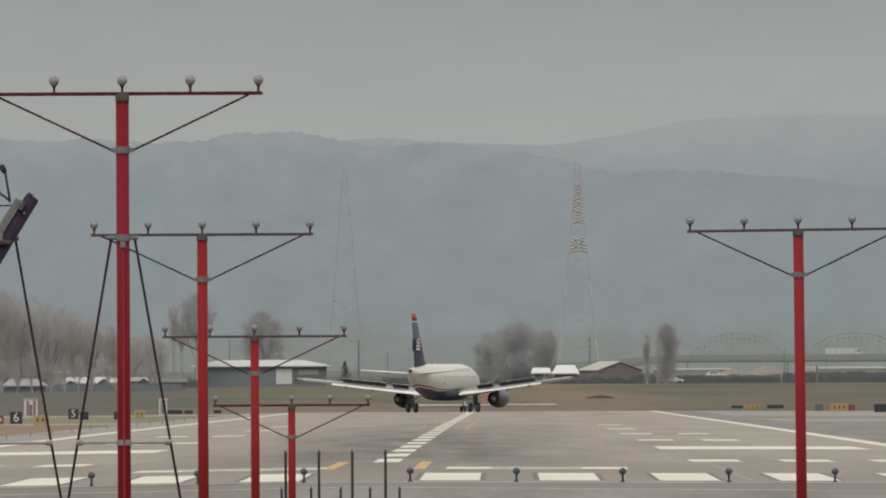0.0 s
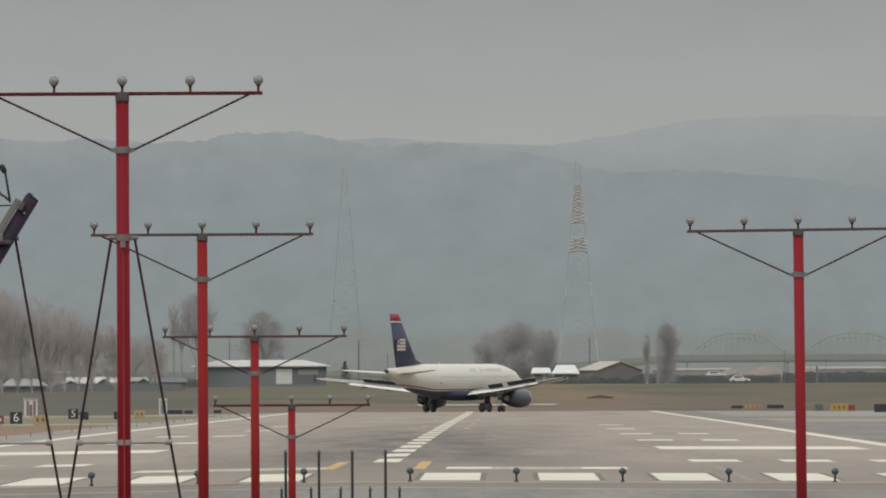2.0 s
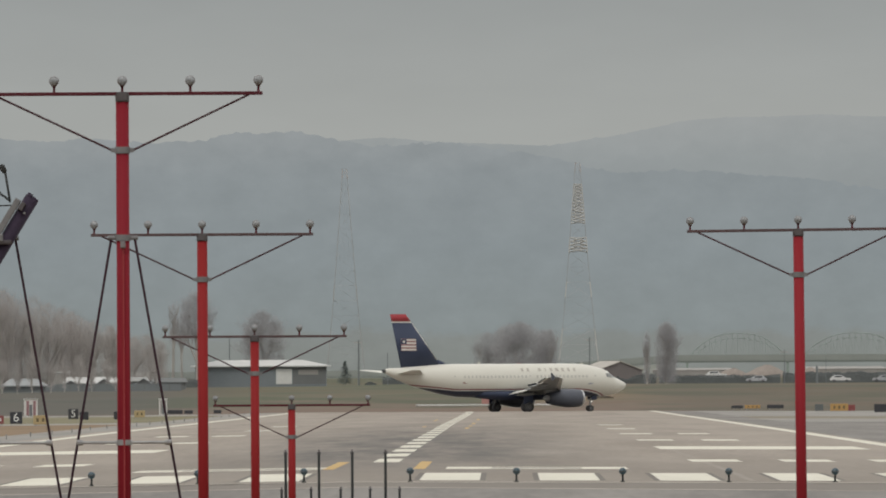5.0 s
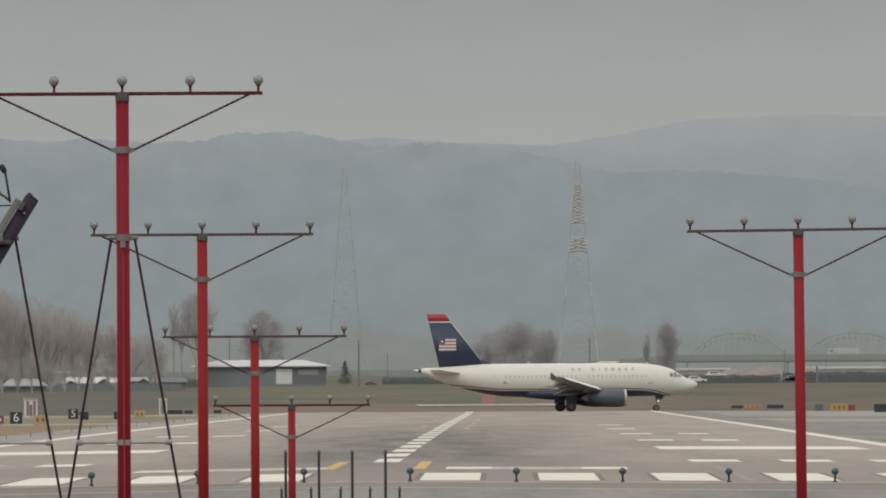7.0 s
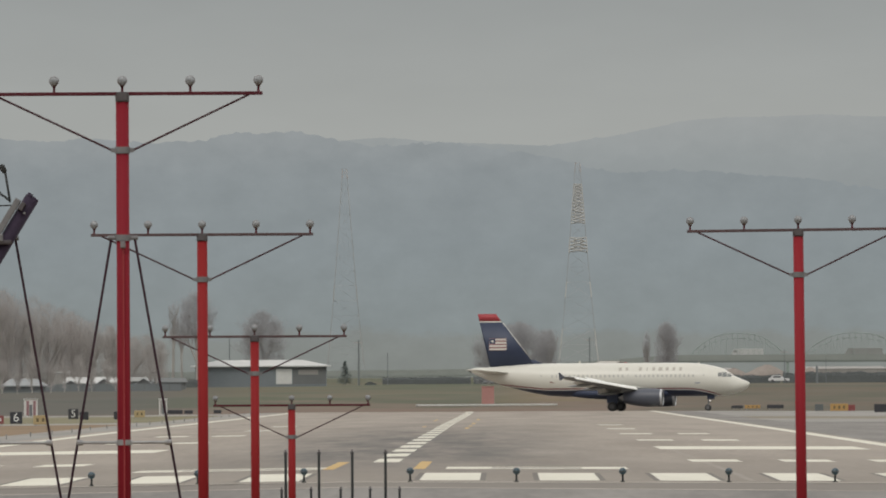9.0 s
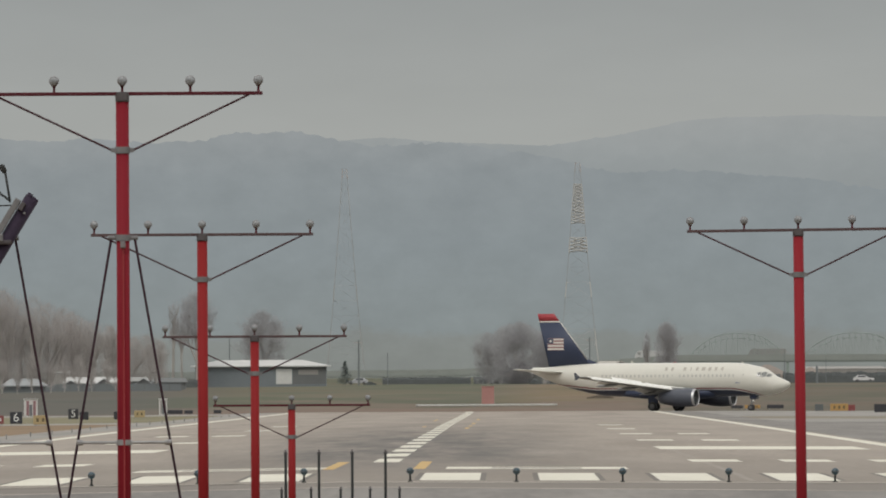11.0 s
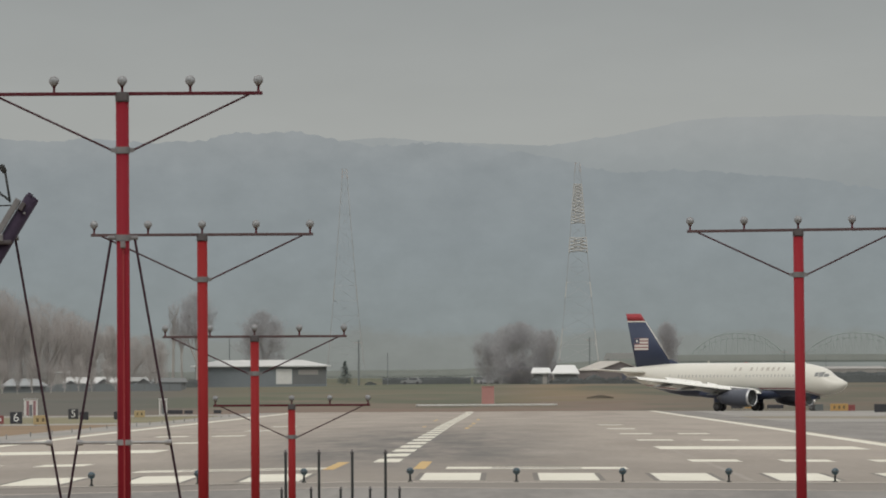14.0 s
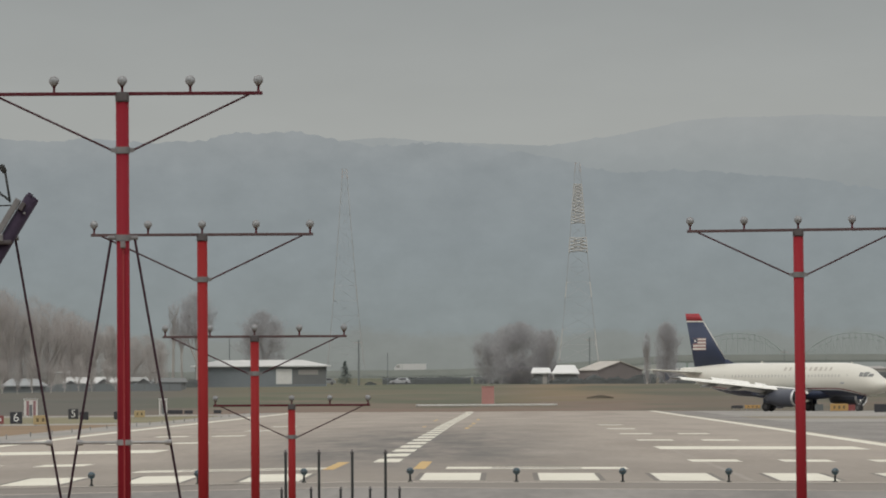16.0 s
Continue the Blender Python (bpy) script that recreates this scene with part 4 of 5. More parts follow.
        part("tail_mark", box(B(), -0.008, 0.008, -0.75, 0.75, -0.10, 0.10, 0.003), "red_mark", root, "small brownish bar low on the rear hull", at=pose(s * (hull_x(23.2, 3.5) - 0.02), NOSE - 23.2, 3.5, 0, s * 6))
        part("nose_mark", box(B(), -0.008, 0.008, -0.48, 0.48, -0.07, 0.07, 0.003), "blue_mark", root, "small blue-grey bar low on the front hull", at=pose(s * (hull_x(5.9, 3.35) + 0.0), NOSE - 5.9, 3.35, 0, s * 8, s * 3))
        # flag-like badge on the fin: pale panel with bars
        badge = part("fin_badge", box(B(), -0.006, 0.006, -1.05, 1.05, -0.72, 0.72, 0.003), "badge", root, "pale panel with white bars on the fin", at=pose(s * 0.215, NOSE - 30.45, 8.1, 0, -s * 1.6))
        for i in range(4):
            part("badge_bar", box(B(), -0.005, 0.005, -1.04, 1.04, -0.09, 0.09), "white_gloss", badge, at=pose(s * 0.006, 0, -0.58 + 0.385 * i))
        corner = part("badge_corner", box(B(), -0.005, 0.005, -0.36, 0.36, -0.30, 0.30), "navy", badge, "navy corner of the panel", at=pose(s * 0.010, -0.66 * s, 0.38))
        part("badge_star", box(B(), -0.004, 0.004, -0.13, 0.13, -0.13, 0.13, 0.002), "white_gloss", corner, at=pose(s * 0.006, 0, 0, 45))
    # fin and rudder
    def fin_at(z):
        t = (z - 5.9) / (11.76 - 5.9)
        return 26.15 + t * (30.7 - 26.15), 31.55 + t * (32.9 - 31.55), 0.50 * (1 - 0.55 * t)
    def fin_piece(z0, z1, a=0.0, b=1.0):
        rings = []
        for z in (z0, z1):
            le, te, th = fin_at(z)
            rings.append(foil(0, le + a * (te - le), (b - a) * (te - le), z, th, True))
        return loft(B(), rings)
    part("fin", fin_piece(5.2, 10.72), "navy", root, "tall navy swept fin", True)
    part("fin_band", fin_piece(10.722, 10.88), "white_gloss", root, "thin white band under the fin's tip", True)
    part("fin_tip", fin_piece(10.882, 11.76), "tail_red", root, "red fin tip", True)
    edge = [[(x, NOSE - fin_at(z)[0] + dy, z) for x, dy in ((-0.05, -0.12), (0, 0.08), (0.05, -0.12))] for z in (6.2, 8.5, 10.72)]
    part("fin_leading_edge", loft(B(), edge), "white_gloss", root, "white leading edge of the fin", True)
    part("dorsal_fillet", loft(B(), [[(-0.03, NOSE - 24.9, 5.74), (0.03, NOSE - 24.9, 5.74), (0.2, NOSE - 27.5, 5.7), (-0.2, NOSE - 27.5, 5.7)], [(-0.01, NOSE - 26.15, 6.25), (0.01, NOSE - 26.15, 6.25), (0.15, NOSE - 27.5, 6.25), (-0.15, NOSE - 27.5, 6.25)]]), "navy", root)
    part("tail_exhaust", tube(B(), (0, NOSE - 33.66, 4.95), (0, NOSE - 33.96, 4.97), 0.25, 0.2, n=16), "dark_post", root, "dark exhaust at the tail's end")
    for st, h in ((5.9, 0.22), (20.3, 0.26)):
        part("antenna", loft(B(), [[(-0.02, NOSE - st, 5.55), (0.02, NOSE - st, 5.55), (0.02, NOSE - st - 0.4, 5.55), (-0.02, NOSE - st - 0.4, 5.55)], [(-0.01, NOSE - st - 0.2, hull_at(st)[0] + h), (0.01, NOSE - st - 0.2, hull_at(st)[0] + h), (0.01, NOSE - st - 0.4, hull_at(st)[0] + h), (-0.01, NOSE - st - 0.4, hull_at(st)[0] + h)]]), "white_gloss", root)
    part("beacon", lathe(B(), [(5.76, 0.12), (5.86, 0.10), (5.92, 0.01)], 10, "Z"), "tail_red", root, "", True, pose(0, NOSE - 15.0, 0))
    # landing gear
    wheels = []
    def wheel(x, y, r, w):
        ob = part("wheel", lathe(B(), [(-w / 2, r * 0.55), (-w / 2, r * 0.86), (-w * 0.36, r * 0.97), (0, r), (w * 0.36, r * 0.97), (w / 2, r * 0.86), (w / 2, r * 0.55)], 22, "X"), "rubber", root, "black rubber tyre", True, pose(x, y, r))
        part("rim", lathe(B(), [(-w * 0.4, 0.02), (-w * 0.42, r * 0.3), (-w * 0.46, r * 0.56), (w * 0.46, r * 0.56), (w * 0.42, r * 0.3), (w * 0.4, 0.02)], 16, "X"), "rim_grey", ob, "dull grey metal wheel rim", True)
        wheels.append((ob, x, y, r))
    for s in (-1, 1):
        x = s * 3.795
        gear = part("main_gear", tube(tube(B(), (x, 0, 0.57), (x, 0.05, 2.5), 0.13, 0.17, 14), (x - 0.5, 0, 0.57), (x + 0.5, 0, 0.57), 0.09, n=12), "strut", root, "grey main gear strut with axle", True)
        part("side_stay", tube(B(), (x, 0, 1.4), (x - s * 1.6, 0.1, 2.2), 0.06, n=8), "strut", gear)
        part("torque_link", tube(tube(B(), (x, -0.1, 0.75), (x, -0.42, 1.1), 0.05, n=8), (x, -0.42, 1.1), (x, -0.1, 1.45), 0.05, n=8), "strut", gear)
        part("gear_door", box(B(), x + s * 0.26, x + s * 0.31, -0.65, 0.65, 0.95, 2.35, 0.02), "navy", gear, "narrow navy gear door")
        for k in (-1, 1):
            wheel(x + k * 0.465, 0.0, 0.57, 0.42)
    gear = part("nose_gear", tube(tube(B(), (0, 11.04, 0.38), (0, 11.2, 2.1), 0.09, 0.12, 12), (-0.32, 11.04, 0.38), (0.32, 11.04, 0.38), 0.06, n=10), "strut", root, "grey nose gear strut with axle", True)
    part("drag_stay", tube(B(), (0, 11.08, 0.95), (0, 12.3, 2.0), 0.05, n=8), "strut", gear)
    part("taxi_lamp", lathe(B(), [(0.0, 0.02), (0.04, 0.10), (0.1, 0.11), (0.12, 0.03)], 12), "taxi_glow", gear, "lit round taxi lamp", True, pose(0, 11.22, 1.2))
    for s in (-1, 1):
        part("gear_door", box(B(), s * 0.42 - 0.02, s * 0.42 + 0.02, 11.0, 11.8, 1.4, 1.95, 0.015), "navy", gear, "narrow navy gear door")
        wheel(s * 0.25, 11.04, 0.38, 0.22)
    return root, wheels


plane, plane_wheels = airliner()


# ======== signs and boxes beside the runway ========
def figure(parent, text, size, x, y, z, material):
    cu = bpy.data.curves.new("digit", "FONT")
    cu.body, cu.size, cu.extrude, cu.align_x, cu.align_y = text, size, 0.006, "CENTER", "CENTER"
    tmp = new("digit", cu)
    me = bpy.data.meshes.new_from_object(tmp)
    bpy.data.objects.remove(tmp)
    me.materials.append(M[material])
    ob = new("digit", me)
    ob.parent = parent
    ob.matrix_basis = pose(x, y, z, 90)


def board_sign(x, y, w, h, material, label, text="", bars=0, ink="worn_ink", lift=0.18):
    root = thing("airfield_sign", label, "sign", pose(x, y, lie(x, y) - 0.06), "airfield signs")
    part("board", box(B(), -w / 2, w / 2, -0.1, 0.1, lift, lift + h, 0.02), material, root)
    for s in (-1, 1):
        part("leg", tube(B(), (s * w * 0.35, 0, -0.03), (s * w * 0.35, 0, lift + 0.05), 0.03, n=8), "galv", root)
    part("plinth", box(B(), -w / 2 - 0.1, w / 2 + 0.1, -0.2, 0.2, -0.06, 0.04, 0.01), "blast_pad", root)
    if text:
        figure(root, text, h * 1.05, 0, -0.105, lift + h * 0.5, "white_board")
    for k in range(bars):
        u = (k + 0.5) / bars - 0.5
        part("bar", box(B(), u * w * 0.8 - w * 0.17 / bars, u * w * 0.8 + w * 0.17 / bars, -0.112, -0.1, lift + h * 0.3, lift + h * 0.7), ink, root)


board_sign(-37.25, 1168, 1.05, 1.0, "black_board", "black distance board with a white 6", "6")
board_sign(-38.9, 1168, 1.2, 0.7, "red_board", "red holding board with pale lettering bars", bars=3, ink="white_board")
board_sign(-33.7, 1101, 1.15, 0.75, "pale_yellow", "pale yellow direction board with black lettering bars", bars=2)
board_sign(-38.7, 1472, 1.0, 1.0, "black_board", "black distance board with a white 5", "5")
board_sign(-36.2, 1401, 0.85, 0.75, "black_board", "plain black back of an airfield board")
board_sign(-33.5, 1551, 1.1, 0.7, "pale_yellow", "pale yellow direction board with black lettering bars", bars=2)
board_sign(-32.9, 1401, 0.9, 0.75, "black_board", "plain black back of an airfield board")
board_sign(-34.6, 1851, 1.8, 0.45, "black_board", "low black back of an airfield board")
board_sign(-33.0, 1851, 1.0, 0.4, "black_board", "low black back of an airfield board")
board_sign(-29.6, 1851, 0.9, 0.4, "black_board", "low black back of an airfield board")
board_sign(32.7, 1957, 1.4, 0.35, "black_board", "low black back of an airfield board", lift=0.35)
board_sign(34.6, 1957, 1.9, 0.42, "yellow_board", "long yellow direction board with black bars", bars=3, lift=0.35)
board_sign(37.3, 1950, 2.0, 0.45, "black_board", "low black back of an airfield board", lift=0.35)
board_sign(41.3, 1860, 1.0, 0.75, "hedge", "dark green cabinet-like airfield board")
board_sign(43.2, 1830, 2.1, 0.85, "yellow_board", "long yellow direction board with black bars", bars=3)
board_sign(44.9, 1845, 0.8, 0.7, "red_board", "small dark red airfield board")
board_sign(45.9, 1701, 1.8, 0.9, "black_board", "black back of a large airfield board")


def equipment_hut(x, y, w, h, main, trim, label):
    root = thing("equipment_hut", label, "hut", pose(x, y, lie(x, y) - 0.06), "airfield huts")
    part("body", box(B(), -w / 2, w / 2, -w / 2, w / 2, 0, h, 0.02), main, root)
    part("roof", box(B(), -w / 2 - 0.1, w / 2 + 0.1, -w / 2 - 0.1, w / 2 + 0.1, h, h + 0.1, 0.02), "white_board" if main == "white_board" else main, root)
    if main == "hazed_red":
        part("door", box(B(), -0.3 * w, 0.3 * w, -w / 2 - 0.03, -w / 2, 0.05, h * 0.75, 0.005), trim, root)
        return root
    for u in (-0.32, 0.18):
        part("panel", box(B(), u * w, (u + 0.2) * w, -w / 2 - 0.02, -w / 2, h * 0.08, h * 0.92), trim, root)
    part("door", box(B(), -0.1 * w, 0.12 * w, -w / 2 - 0.03, -w / 2, 0.05, h * 0.7, 0.005), "wall_dark", root)
    return root


equipment_hut(-56.1, 2050, 1.7, 2.2, "white_board", "badge", "small red and white checked equipment hut")
equipment_hut(-38.3, 1990, 1.0, 1.9, "white_board", "wall_pale", "small white equipment hut with a dark door")
# this hut's red is thinned to pink to stand for haze
equipment_hut(1.2, 3060, 2.2, 3.0, "hazed_red", "hazed_red", "pale red equipment hut behind the antenna row")


def antenna_row():
    root = thing("localizer_antenna", "long low white antenna row across the field", "antenna", pose(1.0, 3000, 0))
    g = lie(0, 3000) - 0.06
    part("beam", box(B(), -12.2, 12.2, -0.12, 0.12, g + 0.18, g + 0.42, 0.03), "shed_white", root, "long white beam")
    for k in range(-6, 7):
        part("leg", tube(B(), (k * 2, 0, g - 0.05), (k * 2, 0, g + 0.2), 0.06, n=8), "galv", root)
        part("element", box(B(), k * 2 - 0.1, k * 2 + 0.1, -1.0, 0.3, g + 0.421, g + 0.46, 0.01), "shed_white", root)


antenna_row()


# ======== far field: trees, hedges, houses, poles, towers, bridge ========
def stick(vs, fs, a, b, r0, r1, n=5):
    a, b = Vector(a), Vector(b)
    d = (b - a).normalized()
    u = d.orthogonal().normalized()
    w = d.cross(u)
    k = len(vs)
    for p, r in ((a, r0), (b, r1)):
        for i in range(n):
            t = 2 * math.pi * i / n
            vs.append(p + (u * math.cos(t) + w * math.sin(t)) * r)
    for i in range(n):
        fs.append((k + i, k + (i + 1) % n, k + n + (i + 1) % n, k + n + i))


def pydata(name, vs, fs, material, parent=None, label=""):
    me = bpy.data.meshes.new(name)
    me.from_pydata([tuple(v) for v in vs], [], fs)
    me.materials.append(M[material])
    ob = new(name, me)
    ob.parent = parent
    if label:
        tagged(ob, label)
    return ob


def bare_tree(seed, height, width, label, twigs=2600, upright=0.35, low=0.05, group="", twig=0.024, wood="twig", foot=0.08, forks=5, stem=2.6):
    """A leafless tree: trunk and forking limbs, and a crown of fine twigs along them, with an uneven outline."""
    rnd = random.Random(seed)
    root = thing("bare_tree", label, "tree", group=group)
    limbs = []

    def grow(p, d, length, r, depth):
        q = p + d * length
        limbs.append((p, q, r, depth))
        if depth >= forks:
            return
        for _ in range(5 if depth == 0 else rnd.choice((2, 3, 3))):
            turn = Vector((rnd.gauss(0, 1), rnd.gauss(0, 1), rnd.gauss(0, 0.6)))
            nd = (d + turn * (0.62 - 0.25 * upright) + Vector((0, 0, upright * 0.7))).normalized()
            grow(p + d * length * rnd.uniform(0.4, 1.0), nd, (min(length, 2.6) if depth == 0 else length) * rnd.uniform(0.62, 0.9), r * 0.58, depth + 1)

    grow(Vector((0, 0, 0)), Vector((rnd.uniform(-0.05, 0.05), 0, 1)).normalized(), stem, 0.26, 0)
    reach = sorted(abs(q.x) for _, q, _, _ in limbs)[int(len(limbs) * 0.97)]
    high = max(q.z for _, q, _, _ in limbs)
    fit = Matrix.Diagonal((width / 2 / reach, width / 2 / reach, (height - 0.4) / high))
    limbs = [(fit @ p, fit @ q, r * height / 14, depth) for p, q, r, depth in limbs]
    tv, tf = [], []
    for p, q, r, depth in limbs:
        if depth < max(4, forks):
            stick(tv, tf, p - Vector((0, 0, 0.1)) if depth == 0 else p, q, max(r, 0.02), max(r * 0.6, 0.015), 6 if depth < 2 else 3)
    pydata("trunk", tv, tf, "bark", root)
    vs, fs = [], []
    outer = [b for b in limbs if b[3] >= 2 and b[1].z > foot * height] or limbs
    for i in range(int(twigs * 1.8)):
        p, q, _, depth = rnd.choice(outer)
        o = p.lerp(q, rnd.random()) + Vector((rnd.gauss(0, 0.05) * width, rnd.gauss(0, 0.05) * width, rnd.gauss(0, 0.03) * height))
        if rnd.random() < 0.62:
            a, u, q2 = rnd.uniform(0, 6.283), rnd.random() ** 0.5, rnd.uniform(-1, 1)
            bulge = math.sqrt(max(0.0, 1 - abs(q2) ** 2.4)) * (1 + 0.18 * noise.noise(Vector((a * 1.5, q2 * 2, seed))))
            o = Vector((math.cos(a) * u * bulge * width * 0.48, math.sin(a) * u * bulge * width * 0.48, height * ((0.96 + foot) / 2 + (0.96 - foot) / 2 * q2)))
        if rnd.random() < low * 2:
            o.z = rnd.uniform(0.0, height * 0.4)
        d = ((q - p).normalized() + Vector((rnd.gauss(0, 0.6), rnd.gauss(0, 0.6), rnd.gauss(upright * 0.6, 0.45)))).normalized()
        ln = rnd.uniform(0.7, 2.0) * height / 14
        w = d.cross(Vector((rnd.gauss(0, 0.4), 1, rnd.gauss(0, 0.4)))).normalized() * twig * rnd.uniform(0.5, 1.1)
        k = len(vs)
        vs.extend((o - w, o + w, o + d * ln))
        fs.append((k, k + 1, k + 2))
    crown = pydata("crown", vs, fs, wood, root, "crown of fine bare twigs")
    crown["kind"] = "stuff"
    return root


def stand(x, y, turn=0):
    return pose(x, y, lie(x, y) - 0.06, 0, 0, turn)


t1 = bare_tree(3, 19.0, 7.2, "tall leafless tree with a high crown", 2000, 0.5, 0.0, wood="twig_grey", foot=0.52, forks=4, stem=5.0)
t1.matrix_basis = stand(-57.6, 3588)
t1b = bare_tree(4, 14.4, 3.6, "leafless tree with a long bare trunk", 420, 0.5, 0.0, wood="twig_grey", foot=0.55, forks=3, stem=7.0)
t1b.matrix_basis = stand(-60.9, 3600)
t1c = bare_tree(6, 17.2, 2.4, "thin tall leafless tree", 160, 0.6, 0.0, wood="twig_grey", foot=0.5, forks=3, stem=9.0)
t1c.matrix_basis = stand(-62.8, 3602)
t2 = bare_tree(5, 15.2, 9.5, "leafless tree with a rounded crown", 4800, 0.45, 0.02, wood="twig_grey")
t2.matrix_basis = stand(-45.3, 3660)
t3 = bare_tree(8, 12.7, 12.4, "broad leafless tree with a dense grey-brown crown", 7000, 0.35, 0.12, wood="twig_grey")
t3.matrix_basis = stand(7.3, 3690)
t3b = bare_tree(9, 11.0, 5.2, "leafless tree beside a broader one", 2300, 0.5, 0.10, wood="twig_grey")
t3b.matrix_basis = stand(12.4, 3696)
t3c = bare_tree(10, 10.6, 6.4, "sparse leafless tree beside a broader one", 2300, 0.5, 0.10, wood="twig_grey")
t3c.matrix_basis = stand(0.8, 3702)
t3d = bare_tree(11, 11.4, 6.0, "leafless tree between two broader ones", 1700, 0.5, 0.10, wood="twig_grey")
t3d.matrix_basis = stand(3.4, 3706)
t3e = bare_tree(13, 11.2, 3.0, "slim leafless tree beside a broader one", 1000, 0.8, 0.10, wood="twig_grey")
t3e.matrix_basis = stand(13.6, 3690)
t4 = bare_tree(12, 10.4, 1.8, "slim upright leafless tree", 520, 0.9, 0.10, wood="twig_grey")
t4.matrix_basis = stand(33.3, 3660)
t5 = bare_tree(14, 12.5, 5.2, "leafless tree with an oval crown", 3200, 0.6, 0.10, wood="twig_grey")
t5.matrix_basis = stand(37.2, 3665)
line = [bare_tree(20 + i, 21.5, 8.5, "tall leafless tree in a dense row", 1500, 0.8, 0.09, "row of bare trees") for i in range(3)]
rnd = random.Random(77)
for i in range(29):
    f = i / 28
    x = -103 + 37 * f + rnd.uniform(-1, 1)
    y = 3590 + 110 * f + rnd.uniform(-25, 25)
    k = (1.12 - 1.05 * f + 0.38 * f * f) * rnd.uniform(0.92, 1.06)
    m = stand(x, y, rnd.uniform(0, 360))
    src = line[i % 3]
    ob = src if i < 3 else copy_thing(src, m)
    ob.matrix_basis = m @ Matrix.Scale(k, 4)


for i, (x, y, h) in enumerate(((-92, 3385, 6.5), (-86.5, 3395, 7.5), (-83, 3400, 6.0), (-78.5, 3440, 7.0), (-73, 3450, 6.2), (-69.5, 3460, 7.2), (-64.0, 3470, 6.0), (-89.2, 3390, 5.2), (-80.8, 3420, 5.6), (-75.8, 3430, 5.0), (-71.2, 3434, 5.5))):
    small = bare_tree(50 + i, h, h * 0.4, "small thin leafless tree before a house", 260, 0.9, 0.0, "small bare trees")
    small.matrix_basis = stand(x, y)


def conifer(x, y, h):
    rnd = random.Random(31)
    root = thing("conifer", "small dark conifer with drooping branches", "tree", stand(x, y))
    part("trunk", tube(B(), (0, 0, -0.1), (0, 0, h * 0.95), 0.12, 0.02, 8), "bark", root)
    vs, fs = [], []
    for i in range(900):
        z = h * (0.08 + 0.92 * rnd.random() ** 1.3)
        r = (1 - z / h) * h * 0.36 * rnd.uniform(0.2, 1.1)
        a = rnd.uniform(0, 6.283)
        p = Vector((r * math.cos(a), r * math.sin(a), z))
        d = Vector((math.cos(a), math.sin(a), -0.35)) * rnd.uniform(0.25, 0.5)
        w = Vector((-math.sin(a), math.cos(a), rnd.uniform(-0.4, 0.4))) * 0.12
        k = len(vs)
        vs.extend((p - w, p + w, p + d))
        fs.append((k, k + 1, k + 2))
    pydata("crown", vs, fs, "needles", root)["kind"] = "stuff"


conifer(-28.5, 3660, 5.0)


def hedge(x0, x1, y, h, seed, label="long dark hedge along the levee", taper=0.0, leaf="hedge"):
    """A lumpy core with small leaves all over it."""
    rnd = random.Random(seed)
    vs, fs = [], []
    base = lie(0, y) - 0.06

    def top(x):
        ends = min(1.0, max(0.05, (min(x - x0, x1 - x) / (x1 - x0) * 2))) ** taper
        return h * ends * (0.82 + 0.20 * noise.noise(Vector((x * 0.3, seed, 0))) + 0.10 * noise.noise(Vector((x * 1.7, seed, 3))))

    n = int((x1 - x0) * 2)
    for i in range(n + 1):
        x = x0 + (x1 - x0) * i / n
        vs.extend(Vector((x, y + a, base + b * top(x))) for a, b in ((-0.8, -0.1), (-0.7, 0.6), (-0.2, 0.93), (0.2, 0.93), (0.7, 0.6), (0.8, -0.1)))
        if i:
            k = 6 * i
            fs.extend((k - 6 + j, k - 5 + j, k + 1 + j, k + j) for j in range(5))
    for i in range(int((x1 - x0) * 70)):
        x = rnd.uniform(x0, x1)
        p = Vector((x, y - rnd.uniform(0.5, 0.85), base + top(x) * rnd.uniform(0.05, 1.0)))
        d = Vector((rnd.gauss(0, 1), rnd.gauss(0, 0.4), rnd.gauss(0.4, 1))).normalized() * rnd.uniform(0.12, 0.26)
        w = Vector((rnd.gauss(0, 1), rnd.gauss(0, 0.3), rnd.gauss(0, 1))).normalized() * 0.12
        k = len(vs)
        vs.extend((p - w, p + w, p + d))
        fs.append((k, k + 1, k + 2))
    tagged(pydata("hedge", vs, fs, leaf), label, "hedge", "hedges", "stuff")


hedge(-21.5, -3.0, 3772, 1.9, 1)
hedge(-2.4, 14.0, 3772, 1.9, 2)
hedge(14.5, 36.0, 3772, 2.7, 3)
hedge(36.5, 62.0, 3772, 2.0, 4)
hedge(62.5, 92.0, 3772, 2.7, 6)
for bx, bw, bh in ((5.4, 3.6, 3.4), (7.6, 4.2, 4.4), (9.8, 3.4, 3.6)):
    bush = bare_tree(60 + int(bx), bh, bw, "dense leafless bush at the foot of a broad tree", 1500, 0.3, 0.25, "bushes under a tree", wood="twig_dark", foot=0.0)
    bush.matrix_basis = stand(bx, 3684)
for k, (sa, sb, sy, sh) in enumerate(((9.2, 11.5, 3640, 1.5), (13.2, 16.4, 3640, 1.5), (16.2, 20.6, 3642, 1.75), (20.2, 25.2, 3676, 2.3), (24.6, 29.8, 3676, 1.8), (29.2, 35.0, 3678, 2.4))):
    hedge(sa, sb, sy, sh, 20 + k, "dark uneven shrubs before small houses", 0.35)
hedge(15.6, 19.8, 3716, 5.0, 8, "tall dark shrub between two houses", 0.5)
hedge(19.0, 23.8, 3170, 0.8, 9, "low dull brown shrub on the open field", 0.6, "shrub_brown")
